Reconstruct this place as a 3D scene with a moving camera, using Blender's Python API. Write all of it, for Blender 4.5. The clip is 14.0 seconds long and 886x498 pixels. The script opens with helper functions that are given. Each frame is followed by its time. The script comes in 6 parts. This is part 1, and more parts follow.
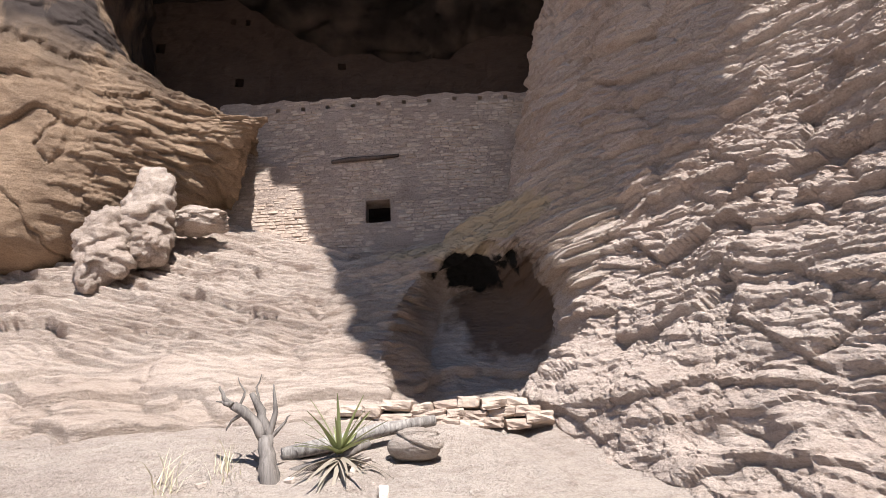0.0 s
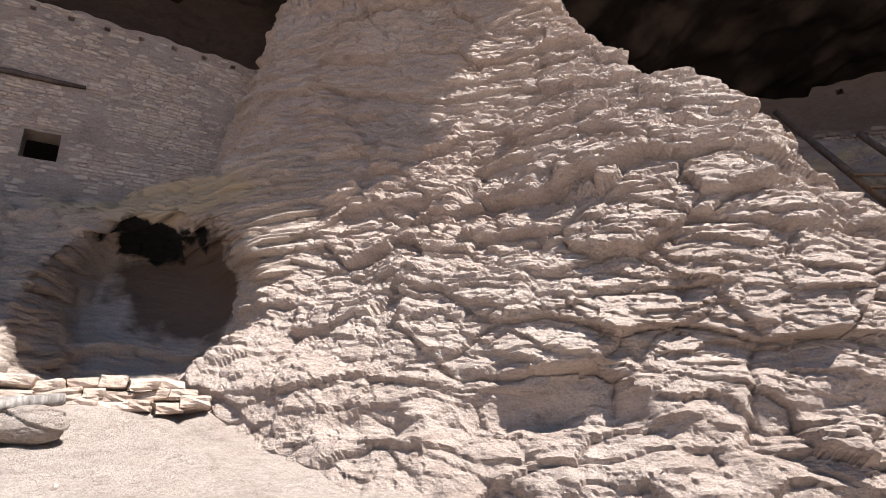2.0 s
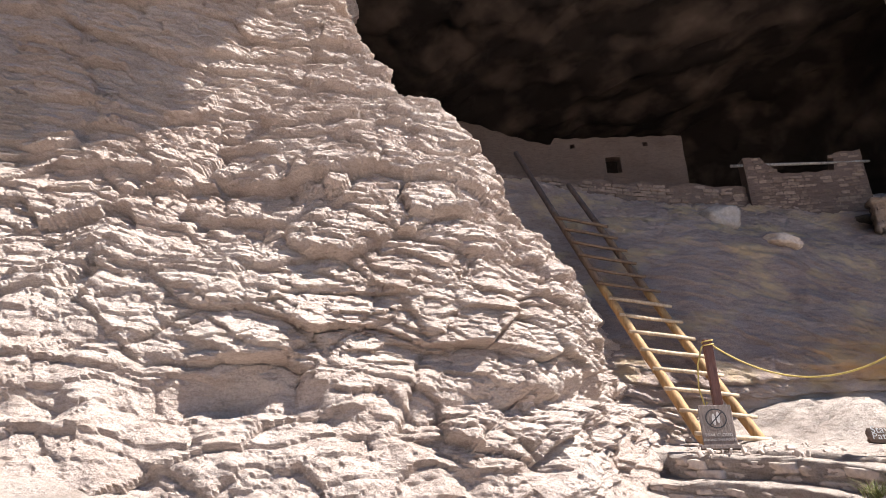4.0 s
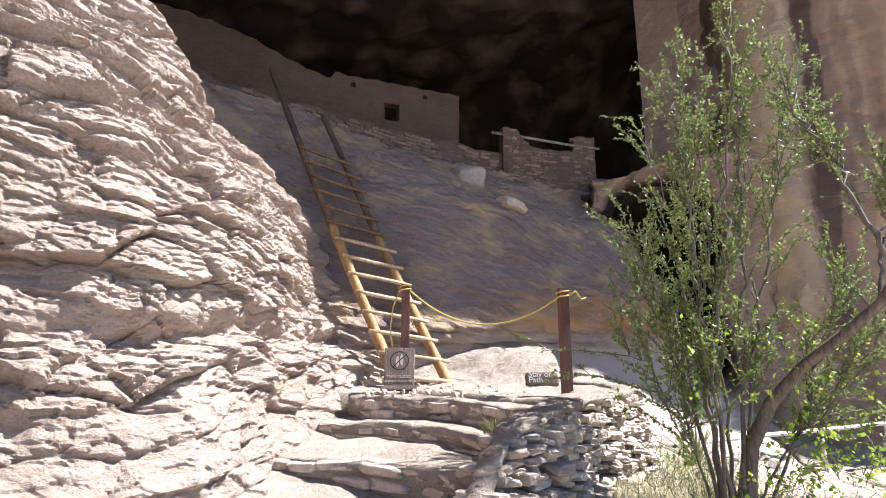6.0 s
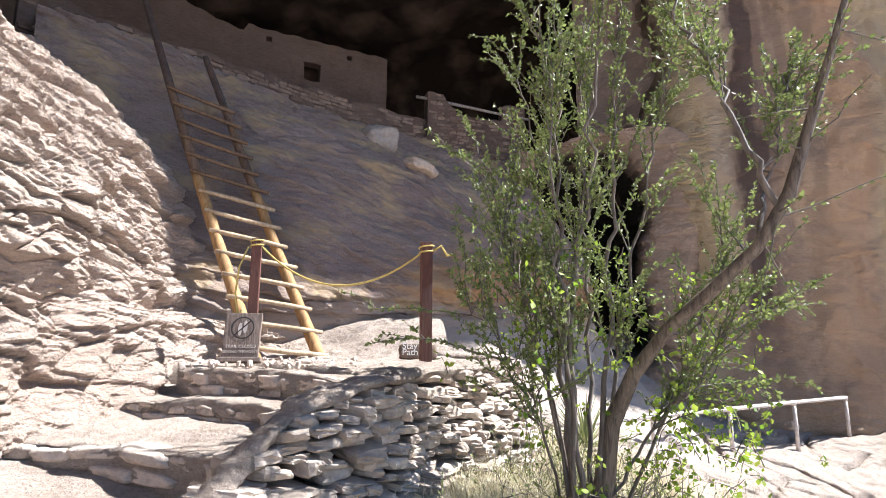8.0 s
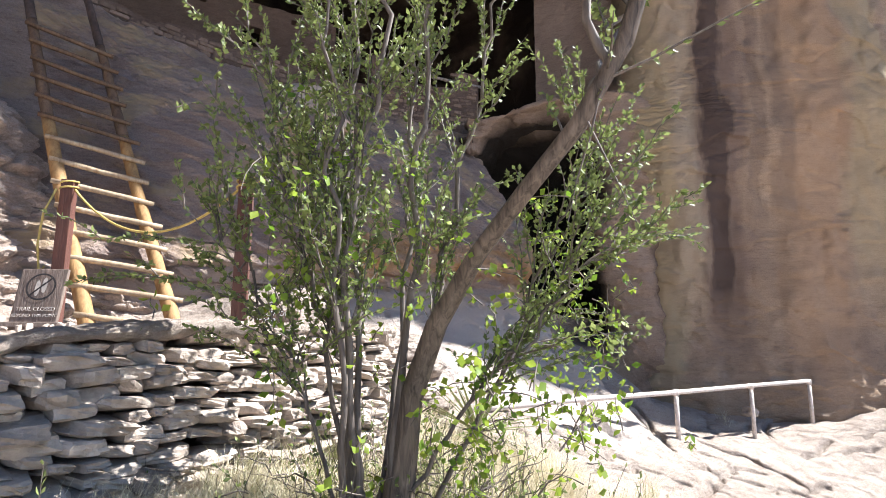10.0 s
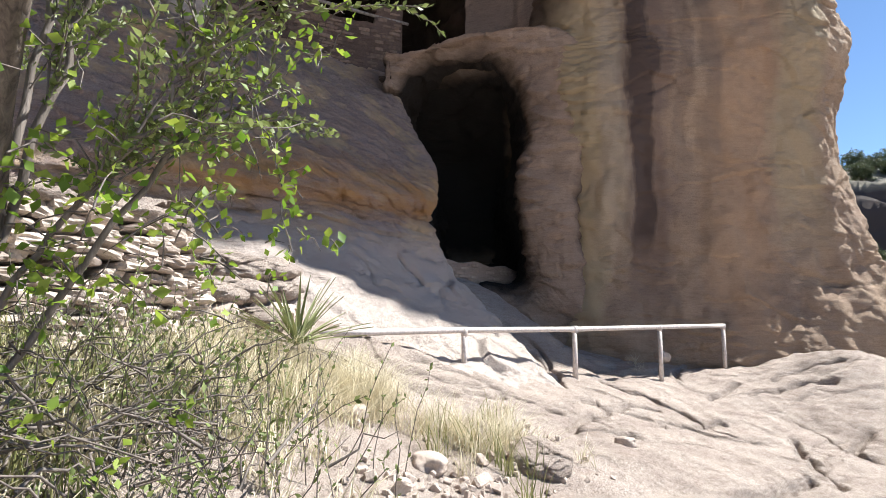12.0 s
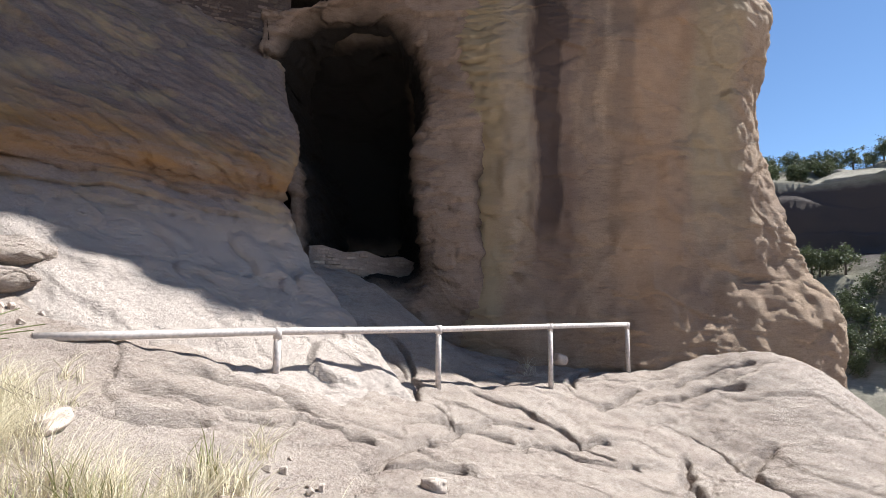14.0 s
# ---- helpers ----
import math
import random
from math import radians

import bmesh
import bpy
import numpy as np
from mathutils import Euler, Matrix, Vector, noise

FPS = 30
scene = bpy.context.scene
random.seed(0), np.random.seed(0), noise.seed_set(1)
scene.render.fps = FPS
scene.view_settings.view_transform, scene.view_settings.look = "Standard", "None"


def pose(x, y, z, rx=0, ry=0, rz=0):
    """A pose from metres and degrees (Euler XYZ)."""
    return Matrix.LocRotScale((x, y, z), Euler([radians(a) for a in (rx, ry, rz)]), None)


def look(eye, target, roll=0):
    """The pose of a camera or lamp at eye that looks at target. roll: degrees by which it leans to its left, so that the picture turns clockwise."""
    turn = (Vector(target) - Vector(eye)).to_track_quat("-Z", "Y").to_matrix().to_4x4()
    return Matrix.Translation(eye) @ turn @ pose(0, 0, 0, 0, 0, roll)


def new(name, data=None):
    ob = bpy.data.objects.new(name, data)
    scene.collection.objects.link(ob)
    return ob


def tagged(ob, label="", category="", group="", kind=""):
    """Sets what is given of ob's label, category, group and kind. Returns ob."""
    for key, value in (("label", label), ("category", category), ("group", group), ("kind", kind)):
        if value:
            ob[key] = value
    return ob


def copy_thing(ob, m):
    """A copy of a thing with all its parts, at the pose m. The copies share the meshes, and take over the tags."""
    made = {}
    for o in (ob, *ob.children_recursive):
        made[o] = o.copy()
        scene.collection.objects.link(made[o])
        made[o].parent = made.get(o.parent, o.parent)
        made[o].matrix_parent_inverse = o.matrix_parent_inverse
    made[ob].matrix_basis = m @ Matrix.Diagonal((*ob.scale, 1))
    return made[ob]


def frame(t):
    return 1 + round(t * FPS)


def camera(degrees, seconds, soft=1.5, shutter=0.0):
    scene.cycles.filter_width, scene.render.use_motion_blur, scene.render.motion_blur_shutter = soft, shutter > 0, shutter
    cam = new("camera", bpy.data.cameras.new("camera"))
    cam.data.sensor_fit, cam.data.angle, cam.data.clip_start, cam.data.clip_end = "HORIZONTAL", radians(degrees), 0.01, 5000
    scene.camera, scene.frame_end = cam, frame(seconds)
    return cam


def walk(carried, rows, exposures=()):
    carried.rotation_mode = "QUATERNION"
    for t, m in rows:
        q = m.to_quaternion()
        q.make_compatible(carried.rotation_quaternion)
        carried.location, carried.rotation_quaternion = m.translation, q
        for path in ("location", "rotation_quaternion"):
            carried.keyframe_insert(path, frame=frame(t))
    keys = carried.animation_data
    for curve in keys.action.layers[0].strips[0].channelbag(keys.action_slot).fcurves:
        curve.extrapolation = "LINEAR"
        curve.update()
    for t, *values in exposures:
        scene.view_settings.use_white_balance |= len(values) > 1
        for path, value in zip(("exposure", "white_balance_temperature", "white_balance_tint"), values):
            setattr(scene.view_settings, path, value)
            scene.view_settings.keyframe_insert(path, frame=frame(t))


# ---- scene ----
cam = camera(78.8, 14.0, soft=0.9)
PATH = [
    (0, (0.332, 0.439, 1.698), (0.319, 2.296, 2.443), -3.2),
    (0.5, (0.333, 0.429, 1.693), (0.534, 2.281, 2.424), -3.1),
    (1, (0.336, 0.396, 1.678), (0.779, 2.212, 2.39), -3.2),
    (1.5, (0.344, 0.322, 1.643), (1.083, 2.046, 2.335), -3.2),
    (2, (0.346, 0.279, 1.623), (1.364, 1.864, 2.298), -3.0),
    (2.5, (0.455, 0.226, 1.623), (1.646, 1.687, 2.29), -2.9),
    (2.7, (0.487, 0.206, 1.618), (1.736, 1.621, 2.281), -2.9),
    (4.8, (0.822, -0.759, 1.594), (2.573, 0.044, 2.132), -0.9),
    (5, (0.964, -0.81, 1.571), (2.75, -0.072, 2.089), -0.7),
    (5.5, (1.357, -1.017, 1.539), (3.233, -0.474, 1.969), -0.3),
    (6, (1.708, -1.279, 1.521), (3.626, -0.874, 1.918), -0.2),
    (6.5, (2.009, -1.384, 1.469), (3.945, -1.064, 1.859), 0.1),
    (7, (2.268, -1.596, 1.425), (4.214, -1.324, 1.798), 0.3),
    (7.5, (2.552, -1.893, 1.4), (4.502, -1.634, 1.757), 0.1),
    (7.7, (2.709, -2.008, 1.37), (4.662, -1.755, 1.72), 0.2),
    (9.8, (4.218, -3.292, 1.168), (6.18, -3.072, 1.485), -0.1),
    (10, (4.287, -3.393, 1.059), (6.25, -3.173, 1.375), 0.1),
    (10.5, (4.418, -3.676, 0.914), (6.385, -3.454, 1.204), 0.2),
    (11, (4.651, -3.948, 0.723), (6.621, -3.758, 1.006), 0.2),
    (11.5, (4.914, -4.279, 0.502), (6.889, -4.121, 0.775), 0.3),
    (12, (5.332, -4.715, 0.323), (7.314, -4.602, 0.561), 0.2),
    (12.5, (5.79, -5.093, 0.284), (7.777, -5.066, 0.513), 0.2),
    (13, (6.156, -5.551, 0.282), (8.143, -5.591, 0.509), 0.2),
    (13.5, (6.602, -5.955, 0.262), (8.589, -5.994, 0.486), 0.3),
    (14, (6.936, -6.276, 0.343), (8.923, -6.315, 0.567), 0.4),
]
walk(cam, [(t, look(eye, target, roll)) for t, eye, target, roll in PATH], [(0.0, 1.2, 6200, 10), (2.5, 1.42, 6200, 10), (5.0, 1.78, 6150, 10), (7.5, 1.80, 6050, 8), (10.5, 1.80, 6050, 8), (12.5, 1.24, 6150, 7), (14.0, 1.14, 6050, 7)])

# ---------- light ----------
SUN_AZ = math.atan2(0.33, -0.944)      # clockwise from +y: the sun stands south-south-east
SUN_EL = radians(52)
world = bpy.data.worlds.new("sky")
scene.world = world
world.use_nodes = True
wn, wl = world.node_tree.nodes, world.node_tree.links
sky = wn.new("ShaderNodeTexSky")
sky.sky_type = "NISHITA"
sky.sun_disc = False
sky.sun_elevation = SUN_EL
sky.sun_rotation = SUN_AZ
sky.altitude = 1800
sky.air_density, sky.dust_density, sky.ozone_density = 1.0, 0.0, 3.0
wl.new(sky.outputs[0], wn["Background"].inputs[0])
wn["Background"].inputs[1].default_value = 0.067
sun = new("sun", bpy.data.lights.new("sun", "SUN"))
sun.data.energy = 4.9
sun.data.angle = radians(0.6)
sun.data.color = (1.0, 0.95, 0.88)
SUN_DIR = Vector((math.sin(SUN_AZ) * math.cos(SUN_EL), math.cos(SUN_AZ) * math.cos(SUN_EL), math.sin(SUN_EL)))
sun.matrix_world = look(SUN_DIR * 60, (0, 0, 0))


# ---------- noise in numpy ----------
def hash3(i, j, k, seed):
    h = (i.astype(np.int64) * 374761393 + j.astype(np.int64) * 668265263 + k.astype(np.int64) * 2147483647 + seed * 1274126177) & 0xFFFFFFFF
    h = ((h ^ (h >> 13)) * 1274126177) & 0xFFFFFFFF
    h = ((h ^ (h >> 16)) * 2246822519) & 0xFFFFFFFF
    return ((h ^ (h >> 15)) & 0xFFFFFF) / float(0xFFFFFF)


def vnoise(p, seed=0):
    """Value noise, about -1 to 1."""
    f = np.floor(p)
    w = p - f
    w = w * w * (3 - 2 * w)
    i, j, k = f.T
    out = 0
    for a in (0, 1):
        for b in (0, 1):
            for c in (0, 1):
                g = (w[:, 0] if a else 1 - w[:, 0]) * (w[:, 1] if b else 1 - w[:, 1]) * (w[:, 2] if c else 1 - w[:, 2])
                out = out + g * hash3(i + a, j + b, k + c, seed)
    return out * 2 - 1


def fbm(p, octaves=4, seed=0):
    out, amp = 0, 1.0
    for o in range(octaves):
        out = out + amp * vnoise(p * 2.03**o + 17.3 * o, seed + o)
        amp *= 0.5
    return out


def worley(p, seed=0):
    """Distances to the nearest and second nearest cell point, and the nearest cell's random number, lean and height above its point."""
    f = np.floor(p)
    d1 = np.full(len(p), 9.0)
    tilt = np.zeros(len(p))
    d2 = np.full(len(p), 9.0)
    rnd = np.zeros(len(p))
    rise = np.zeros(len(p))
    for a in (-1, 0, 1):
        for b in (-1, 0, 1):
            for c in (-1, 0, 1):
                i, j, k = (f + (a, b, c)).T
                q = np.stack([i + hash3(i, j, k, seed), j + hash3(i, j, k, seed + 1), k + hash3(i, j, k, seed + 2)], 1)
                d = np.sqrt(((q - p) ** 2).sum(1))
                near = d < d1
                d2 = np.where(near, d1, np.minimum(d2, d))
                rnd = np.where(near, hash3(i, j, k, seed + 3), rnd)
                lean = sum((p[:, n] - q[:, n]) * (hash3(i, j, k, seed + 4 + n) - 0.5) for n in range(3))
                tilt = np.where(near, lean, tilt)
                rise = np.where(near, p[:, 2] - q[:, 2], rise)
                d1 = np.where(near, d, d1)
    return d1, d2, rnd, tilt, rise


def smooth(a, b, x):
    t = np.clip((x - a) / (b - a), 0, 1)
    return t * t * (3 - 2 * t)


def chips(p, wide, high, amp, seed=0, warp=0.35, joint=0.06):
    """Weathered blocks: each juts out by its own amount and tilts its own way, with a narrow joint between."""
    w = p + warp * wide * np.stack([fbm(p / wide * 0.8, 3, seed + 5), fbm(p / wide * 0.8, 3, seed + 6), 0.5 * fbm(p / wide * 0.8, 3, seed + 7)], 1)
    a, b, r, tilt, _ = worley(w / np.array([wide, wide, high]), seed)
    return amp * (r - 0.5 + 1.5 * tilt) - amp * 0.4 * np.exp(-(((b - a) / joint) ** 2))


def flakes(p, wide, high, amp, seed=0, warp=0.3, joint=0.05, jut=0.8):
    """Flaking plates: each leans out towards its lower edge and breaks off there, over the next."""
    w = p + warp * wide * np.stack([fbm(p / wide * 0.7, 3, seed + 5), fbm(p / wide * 0.7, 3, seed + 6), 0.45 * fbm(p / wide * 0.7, 3, seed + 7)], 1)
    a, b, r, tilt, rise = worley(w / np.array([wide, wide, high]), seed)
    return amp * (1.0 * (r - 0.5) - jut * rise + 0.6 * tilt) - amp * 0.35 * np.exp(-(((b - a) / joint) ** 2))


def ledges(p, high, amp, seed=0, sway=0.9, rag=0.25):
    """Strata: each bed juts at its foot of the next and undercuts below."""
    t = p[:, 2] / high + sway * fbm(p * 0.55, 3, seed) + rag * fbm(p * 2.2, 2, seed + 9)
    f = t - np.floor(t)
    k = np.floor(t)
    r = hash3(k, k * 0 + seed, k * 0, 3)
    return amp * (0.4 + r) * (smooth(0.0, 0.12, f) * (1 - 0.5 * f) - 0.5)


# ---------- meshes ----------
def part(name, data, material=None, parent=None, label=""):
    """Links a bmesh or mesh as one object, under a thing or a part."""
    if isinstance(data, bmesh.types.BMesh):
        me = bpy.data.meshes.new(name)
        data.to_mesh(me)
        data.free()
    else:
        me = data
    if material is not None and not me.materials:
        me.materials.append(material)
    ob = new(name, me)
    if parent is not None:
        ob.parent = parent
    if label:
        ob["label"] = label
    return ob


def quads_mesh(name, verts, quads, material=None, smooth_on=True):
    me = bpy.data.meshes.new(name)
    verts = np.asarray(verts, np.float32)
    quads = np.asarray(quads, np.int32)
    n = quads.shape[1]
    me.vertices.add(len(verts))
    me.vertices.foreach_set("co", verts.ravel())
    me.loops.add(quads.size)
    me.loops.foreach_set("vertex_index", quads.ravel())
    me.polygons.add(len(quads))
    me.polygons.foreach_set("loop_start", np.arange(0, quads.size, n, dtype=np.int32))
    me.polygons.foreach_set("use_smooth", np.full(len(quads), smooth_on))
    me.update(calc_edges=True)
    if material is not None:
        me.materials.append(material)
    return me


def grid_quads(nu, nv, flip=False):
    a = np.arange(nu * nv).reshape(nu, nv)
    q = np.stack([a[:-1, :-1], a[1:, :-1], a[1:, 1:], a[:-1, 1:]], -1).reshape(-1, 4)
    return q[:, ::-1] if flip else q


def spline(rows, at):
    """Catmull-Rom along the first axis of rows, at places counted in rows."""
    n = len(rows)
    at = np.clip(at, 0, n - 1 - 1e-9)
    i = np.floor(at).astype(int)
    t = (at - i).reshape((-1,) + (1,) * (rows.ndim - 1))
    p0, p1, p2, p3 = rows[np.maximum(i - 1, 0)], rows[i], rows[np.minimum(i + 1, n - 1)], rows[np.minimum(i + 2, n - 1)]
    return p1 + 0.5 * t * (p2 - p0 + t * (2 * p0 - 5 * p1 + 4 * p2 - p3 + t * (3 * (p1 - p2) + p3 - p0)))


def even(rows, step, coarse=None):
    """Places along the first axis, about step metres apart; coarse: by how much wider between which two rows."""
    d = np.linalg.norm(np.diff(rows, axis=0), axis=-1)
    d = d.reshape(len(d), -1).mean(1)
    for k, times in (coarse or {}).items():
        d[k] /= times
    s = np.r_[0, np.cumsum(d)]
    n = max(2, int(s[-1] / step) + 1)
    return np.interp(np.linspace(0, s[-1], n), s, np.arange(len(s)))


def loft(rows, su, sv, cu=None, cv=None):
    rows = np.asarray(rows, float)
    g = spline(rows, even(rows, su, cu))
    g = np.swapaxes(spline(np.swapaxes(g, 0, 1), even(np.swapaxes(rows, 0, 1), sv, cv)), 0, 1)
    return g


def normals(g):
    n = np.cross(np.gradient(g, axis=0), np.gradient(g, axis=1))
    return n / np.maximum(np.linalg.norm(n, axis=-1, keepdims=True), 1e-9)


def rock(name, g, out, relief, material, label, category="rock", soft=True):
    """A rock face from a smooth grid g, pushed out along its normals by relief(points); out: a point on the open side."""
    n = normals(g)
    side = np.sign(((np.asarray(out) - g) * n).sum(-1).mean())
    n = n * side
    p = g.reshape(-1, 3)
    h = relief(p)
    v = p + n.reshape(-1, 3) * h[:, None]
    me = quads_mesh(name, v, grid_quads(*g.shape[:2], flip=side < 0), material, soft)
    return tagged(part(name, me), label, category, kind="structure")


def tube(points, radii, sides=8, wobble=0.0, seed=0, caps=True):
    """A bent tapering tube as a bmesh."""
    bm = bmesh.new()
    rng = random.Random(seed)
    rings = []
    pts = [Vector(p) for p in points]
    side = None
    for n, p in enumerate(pts):
        way = (pts[min(n + 1, len(pts) - 1)] - pts[max(n - 1, 0)]).normalized()
        if side is None:
            side = way.orthogonal().normalized()
        side = (side - way * side.dot(way)).normalized()
        other = way.cross(side)
        ring = []
        for k in range(sides):
            a = 2 * math.pi * k / sides
            r = radii[n] * (1 + wobble * rng.uniform(-1, 1))
            ring.append(bm.verts.new(p + side * (r * math.cos(a)) + other * (r * math.sin(a))))
        rings.append(ring)
    for a, b in zip(rings, rings[1:]):
        for k in range(sides):
            f = bm.faces.new((a[k], a[(k + 1) % sides], b[(k + 1) % sides], b[k]))
            f.smooth = True
    if caps:
        bm.faces.new(rings[0][::-1])
        bm.faces.new(rings[-1])
    return bm


def box(x0, y0, z0, x1, y1, z1, bevel=0.0, bm=None):
    made = bmesh.new()
    bmesh.ops.create_cube(made, size=1.0)
    bmesh.ops.transform(made, matrix=Matrix.Translation(((x0 + x1) / 2, (y0 + y1) / 2, (z0 + z1) / 2)) @ Matrix.Diagonal((x1 - x0, y1 - y0, z1 - z0, 1)), verts=made.verts)
    if bevel:
        bmesh.ops.bevel(made, geom=made.edges[:], offset=bevel, segments=2, affect="EDGES", profile=0.6)
    if bm is None:
        return made
    me = bpy.data.meshes.new("tmp")
    made.to_mesh(me)
    made.free()
    bm.from_mesh(me)
    bpy.data.meshes.remove(me)
    return bm


# ---------- materials ----------
def material(name):
    m = bpy.data.materials.new(name)
    m.use_nodes = True
    return m, m.node_tree.nodes, m.node_tree.links, m.node_tree.nodes["Principled BSDF"]


def ramp(nodes, stops):
    r = nodes.new("ShaderNodeValToRGB")
    while len(r.color_ramp.elements) < len(stops):
        r.color_ramp.elements.new(0.5)
    for e, (at, c) in zip(r.color_ramp.elements, stops):
        e.position, e.color = at, (*c, 1) if len(c) == 3 else c
    return r


def texture(nodes, links, kind, scale, vec=None, **kw):
    t = nodes.new(kind)
    t.inputs["Scale"].default_value = scale
    for k, v in kw.items():
        if k in ("feature", "distance", "noise_dimensions"):
            t.feature = v
        else:
            t.inputs[k.replace("_", " ").title()].default_value = v
    if vec is not None:
        links.new(vec, t.inputs["Vector"])
    return t


def coords(nodes, links, stretch=(1, 1, 1), turn=(0, 0, 0)):
    g = nodes.new("ShaderNodeNewGeometry")
    mp = nodes.new("ShaderNodeMapping")
    mp.inputs["Scale"].default_value = stretch
    mp.inputs["Rotation"].default_value = [radians(a) for a in turn]
    links.new(g.outputs["Position"], mp.inputs["Vector"])
    return mp.outputs[0]


def mix(nodes, links, fac, a, b, blend="MIX"):
    m = nodes.new("ShaderNodeMix")
    m.data_type, m.blend_type = "RGBA", blend
    for sock, v in ((m.inputs[0], fac), (m.inputs[6], a), (m.inputs[7], b)):
        if isinstance(v, bpy.types.NodeSocket):
            links.new(v, sock)
        elif isinstance(v, (int, float)):
            sock.default_value = v
        else:
            sock.default_value = (*v, 1)
    return m.outputs[2]


def bump(nodes, links, bsdf, heights):
    """Chained bumps: (socket, distance in metres, strength)."""
    last = None
    for sock, dist, strength in heights:
        b = nodes.new("ShaderNodeBump")
        b.inputs["Distance"].default_value = dist
        b.inputs["Strength"].default_value = strength
        links.new(sock, b.inputs["Height"])
        if last is not None:
            links.new(last, b.inputs["Normal"])
        last = b.outputs[0]
    links.new(last, bsdf.inputs["Normal"])


def rock_material(name, light, mid, dark, patch=0.6, strata=0.4, fine=1.0, soot=None):
    m, nd, lk, bs = material(name)
    pos = coords(nd, lk)
    flat = coords(nd, lk, (0.6, 0.6, 3.0))
    big = texture(nd, lk, "ShaderNodeTexNoise", patch, pos, detail=6, roughness=0.6)
    bed = texture(nd, lk, "ShaderNodeTexNoise", 1.6, flat, detail=5, roughness=0.65, distortion=0.6)
    grain = texture(nd, lk, "ShaderNodeTexNoise", 38, pos, detail=6, roughness=0.7)
    pit = texture(nd, lk, "ShaderNodeTexVoronoi", 16, flat, feature="DISTANCE_TO_EDGE")
    c1 = ramp(nd, [(0.32, dark), (0.52, mid), (0.72, light)])
    lk.new(big.outputs[0], c1.inputs[0])
    c2 = ramp(nd, [(0.3, [v * 0.72 for v in mid]), (0.5, mid), (0.7, light)])
    lk.new(bed.outputs[0], c2.inputs[0])
    col = mix(nd, lk, strata, c1.outputs[0], c2.outputs[0])
    c3 = ramp(nd, [(0.25, (0.5, 0.47, 0.45)), (0.6, (1.05, 1.05, 1.05))])
    lk.new(grain.outputs[0], c3.inputs[0])
    col = mix(nd, lk, 0.6, col, c3.outputs[0], "MULTIPLY")
    speck = texture(nd, lk, "ShaderNodeTexNoise", 7.5, flat, detail=8, roughness=0.75)
    c4 = ramp(nd, [(0.33, (0.66, 0.61, 0.57)), (0.5, (1, 1, 1)), (0.72, (1.08, 1.06, 1.04))])
    lk.new(speck.outputs[0], c4.inputs[0])
    col = mix(nd, lk, 0.7, col, c4.outputs[0], "MULTIPLY")
    # soot: any tint laid over the base, from stains to painted shade
    if soot:
        col = soot(nd, lk, col)
    lk.new(col, bs.inputs["Base Color"])
    bs.inputs["Roughness"].default_value = 0.93
    bs.inputs["Specular IOR Level"].default_value = 0.2
    edge = ramp(nd, [(0.0, (0, 0, 0)), (0.06, (1, 1, 1))])
    lk.new(pit.outputs["Distance"], edge.inputs[0])
    mid_n = texture(nd, lk, "ShaderNodeTexNoise", 9, flat, detail=7, roughness=0.7)
    bump(nd, lk, bs, [(mid_n.outputs[0], 0.06 * fine, 1.0), (edge.outputs[0], 0.012 * fine, 0.6), (grain.outputs[0], 0.022 * fine, 1.0)])
    return m


def height_mask(nd, lk, axis, a, b):
    """0 at a to 1 at b along a world axis, with a ragged border."""
    g = nd.new("ShaderNodeNewGeometry")
    s = nd.new("ShaderNodeSeparateXYZ")
    lk.new(g.outputs["Position"], s.inputs[0])
    n = texture(nd, lk, "ShaderNodeTexNoise", 1.3, g.outputs["Position"], detail=4)
    ad = nd.new("ShaderNodeMath")
    ad.operation = "MULTIPLY_ADD"
    lk.new(n.outputs[0], ad.inputs[0])
    ad.inputs[1].default_value = abs(b - a) * 0.8
    lk.new(s.outputs["XYZ".index(axis)], ad.inputs[2])
    r = nd.new("ShaderNodeMapRange")
    r.inputs["From Min"].default_value = a + abs(b - a) * 0.4
    r.inputs["From Max"].default_value = b + abs(b - a) * 0.4
    lk.new(ad.outputs[0], r.inputs["Value"])
    return r.outputs[0]


ROCK_PALE = rock_material("weathered_tuff", (0.63, 0.53, 0.46), (0.55, 0.445, 0.385), (0.46, 0.35, 0.29), fine=1.15)
ROCK_GROUND = rock_material("trodden_tuff", (0.51, 0.435, 0.385), (0.455, 0.38, 0.33), (0.375, 0.305, 0.265), patch=0.9, strata=0.25, fine=1.1)


def varnish(nd, lk, col):
    """Dark rain varnish running down from above."""
    n = texture(nd, lk, "ShaderNodeTexNoise", 1.1, coords(nd, lk, (1, 1, 0.22)), detail=6, roughness=0.6)
    r = ramp(nd, [(0.38, (0, 0, 0)), (0.52, (1, 1, 1))])
    lk.new(n.outputs[0], r.inputs[0])
    m = nd.new("ShaderNodeMath")
    m.operation = "MULTIPLY"
    lk.new(r.outputs[0], m.inputs[0])
    lk.new(height_mask(nd, lk, "Z", 8.2, 9.6), m.inputs[1])
    return mix(nd, lk, m.outputs[0], col, (0.06, 0.045, 0.04))


ROCK_TAN = rock_material("tan_alcove_rock", (0.40, 0.285, 0.195), (0.32, 0.222, 0.152), (0.22, 0.152, 0.108), soot=varnish)


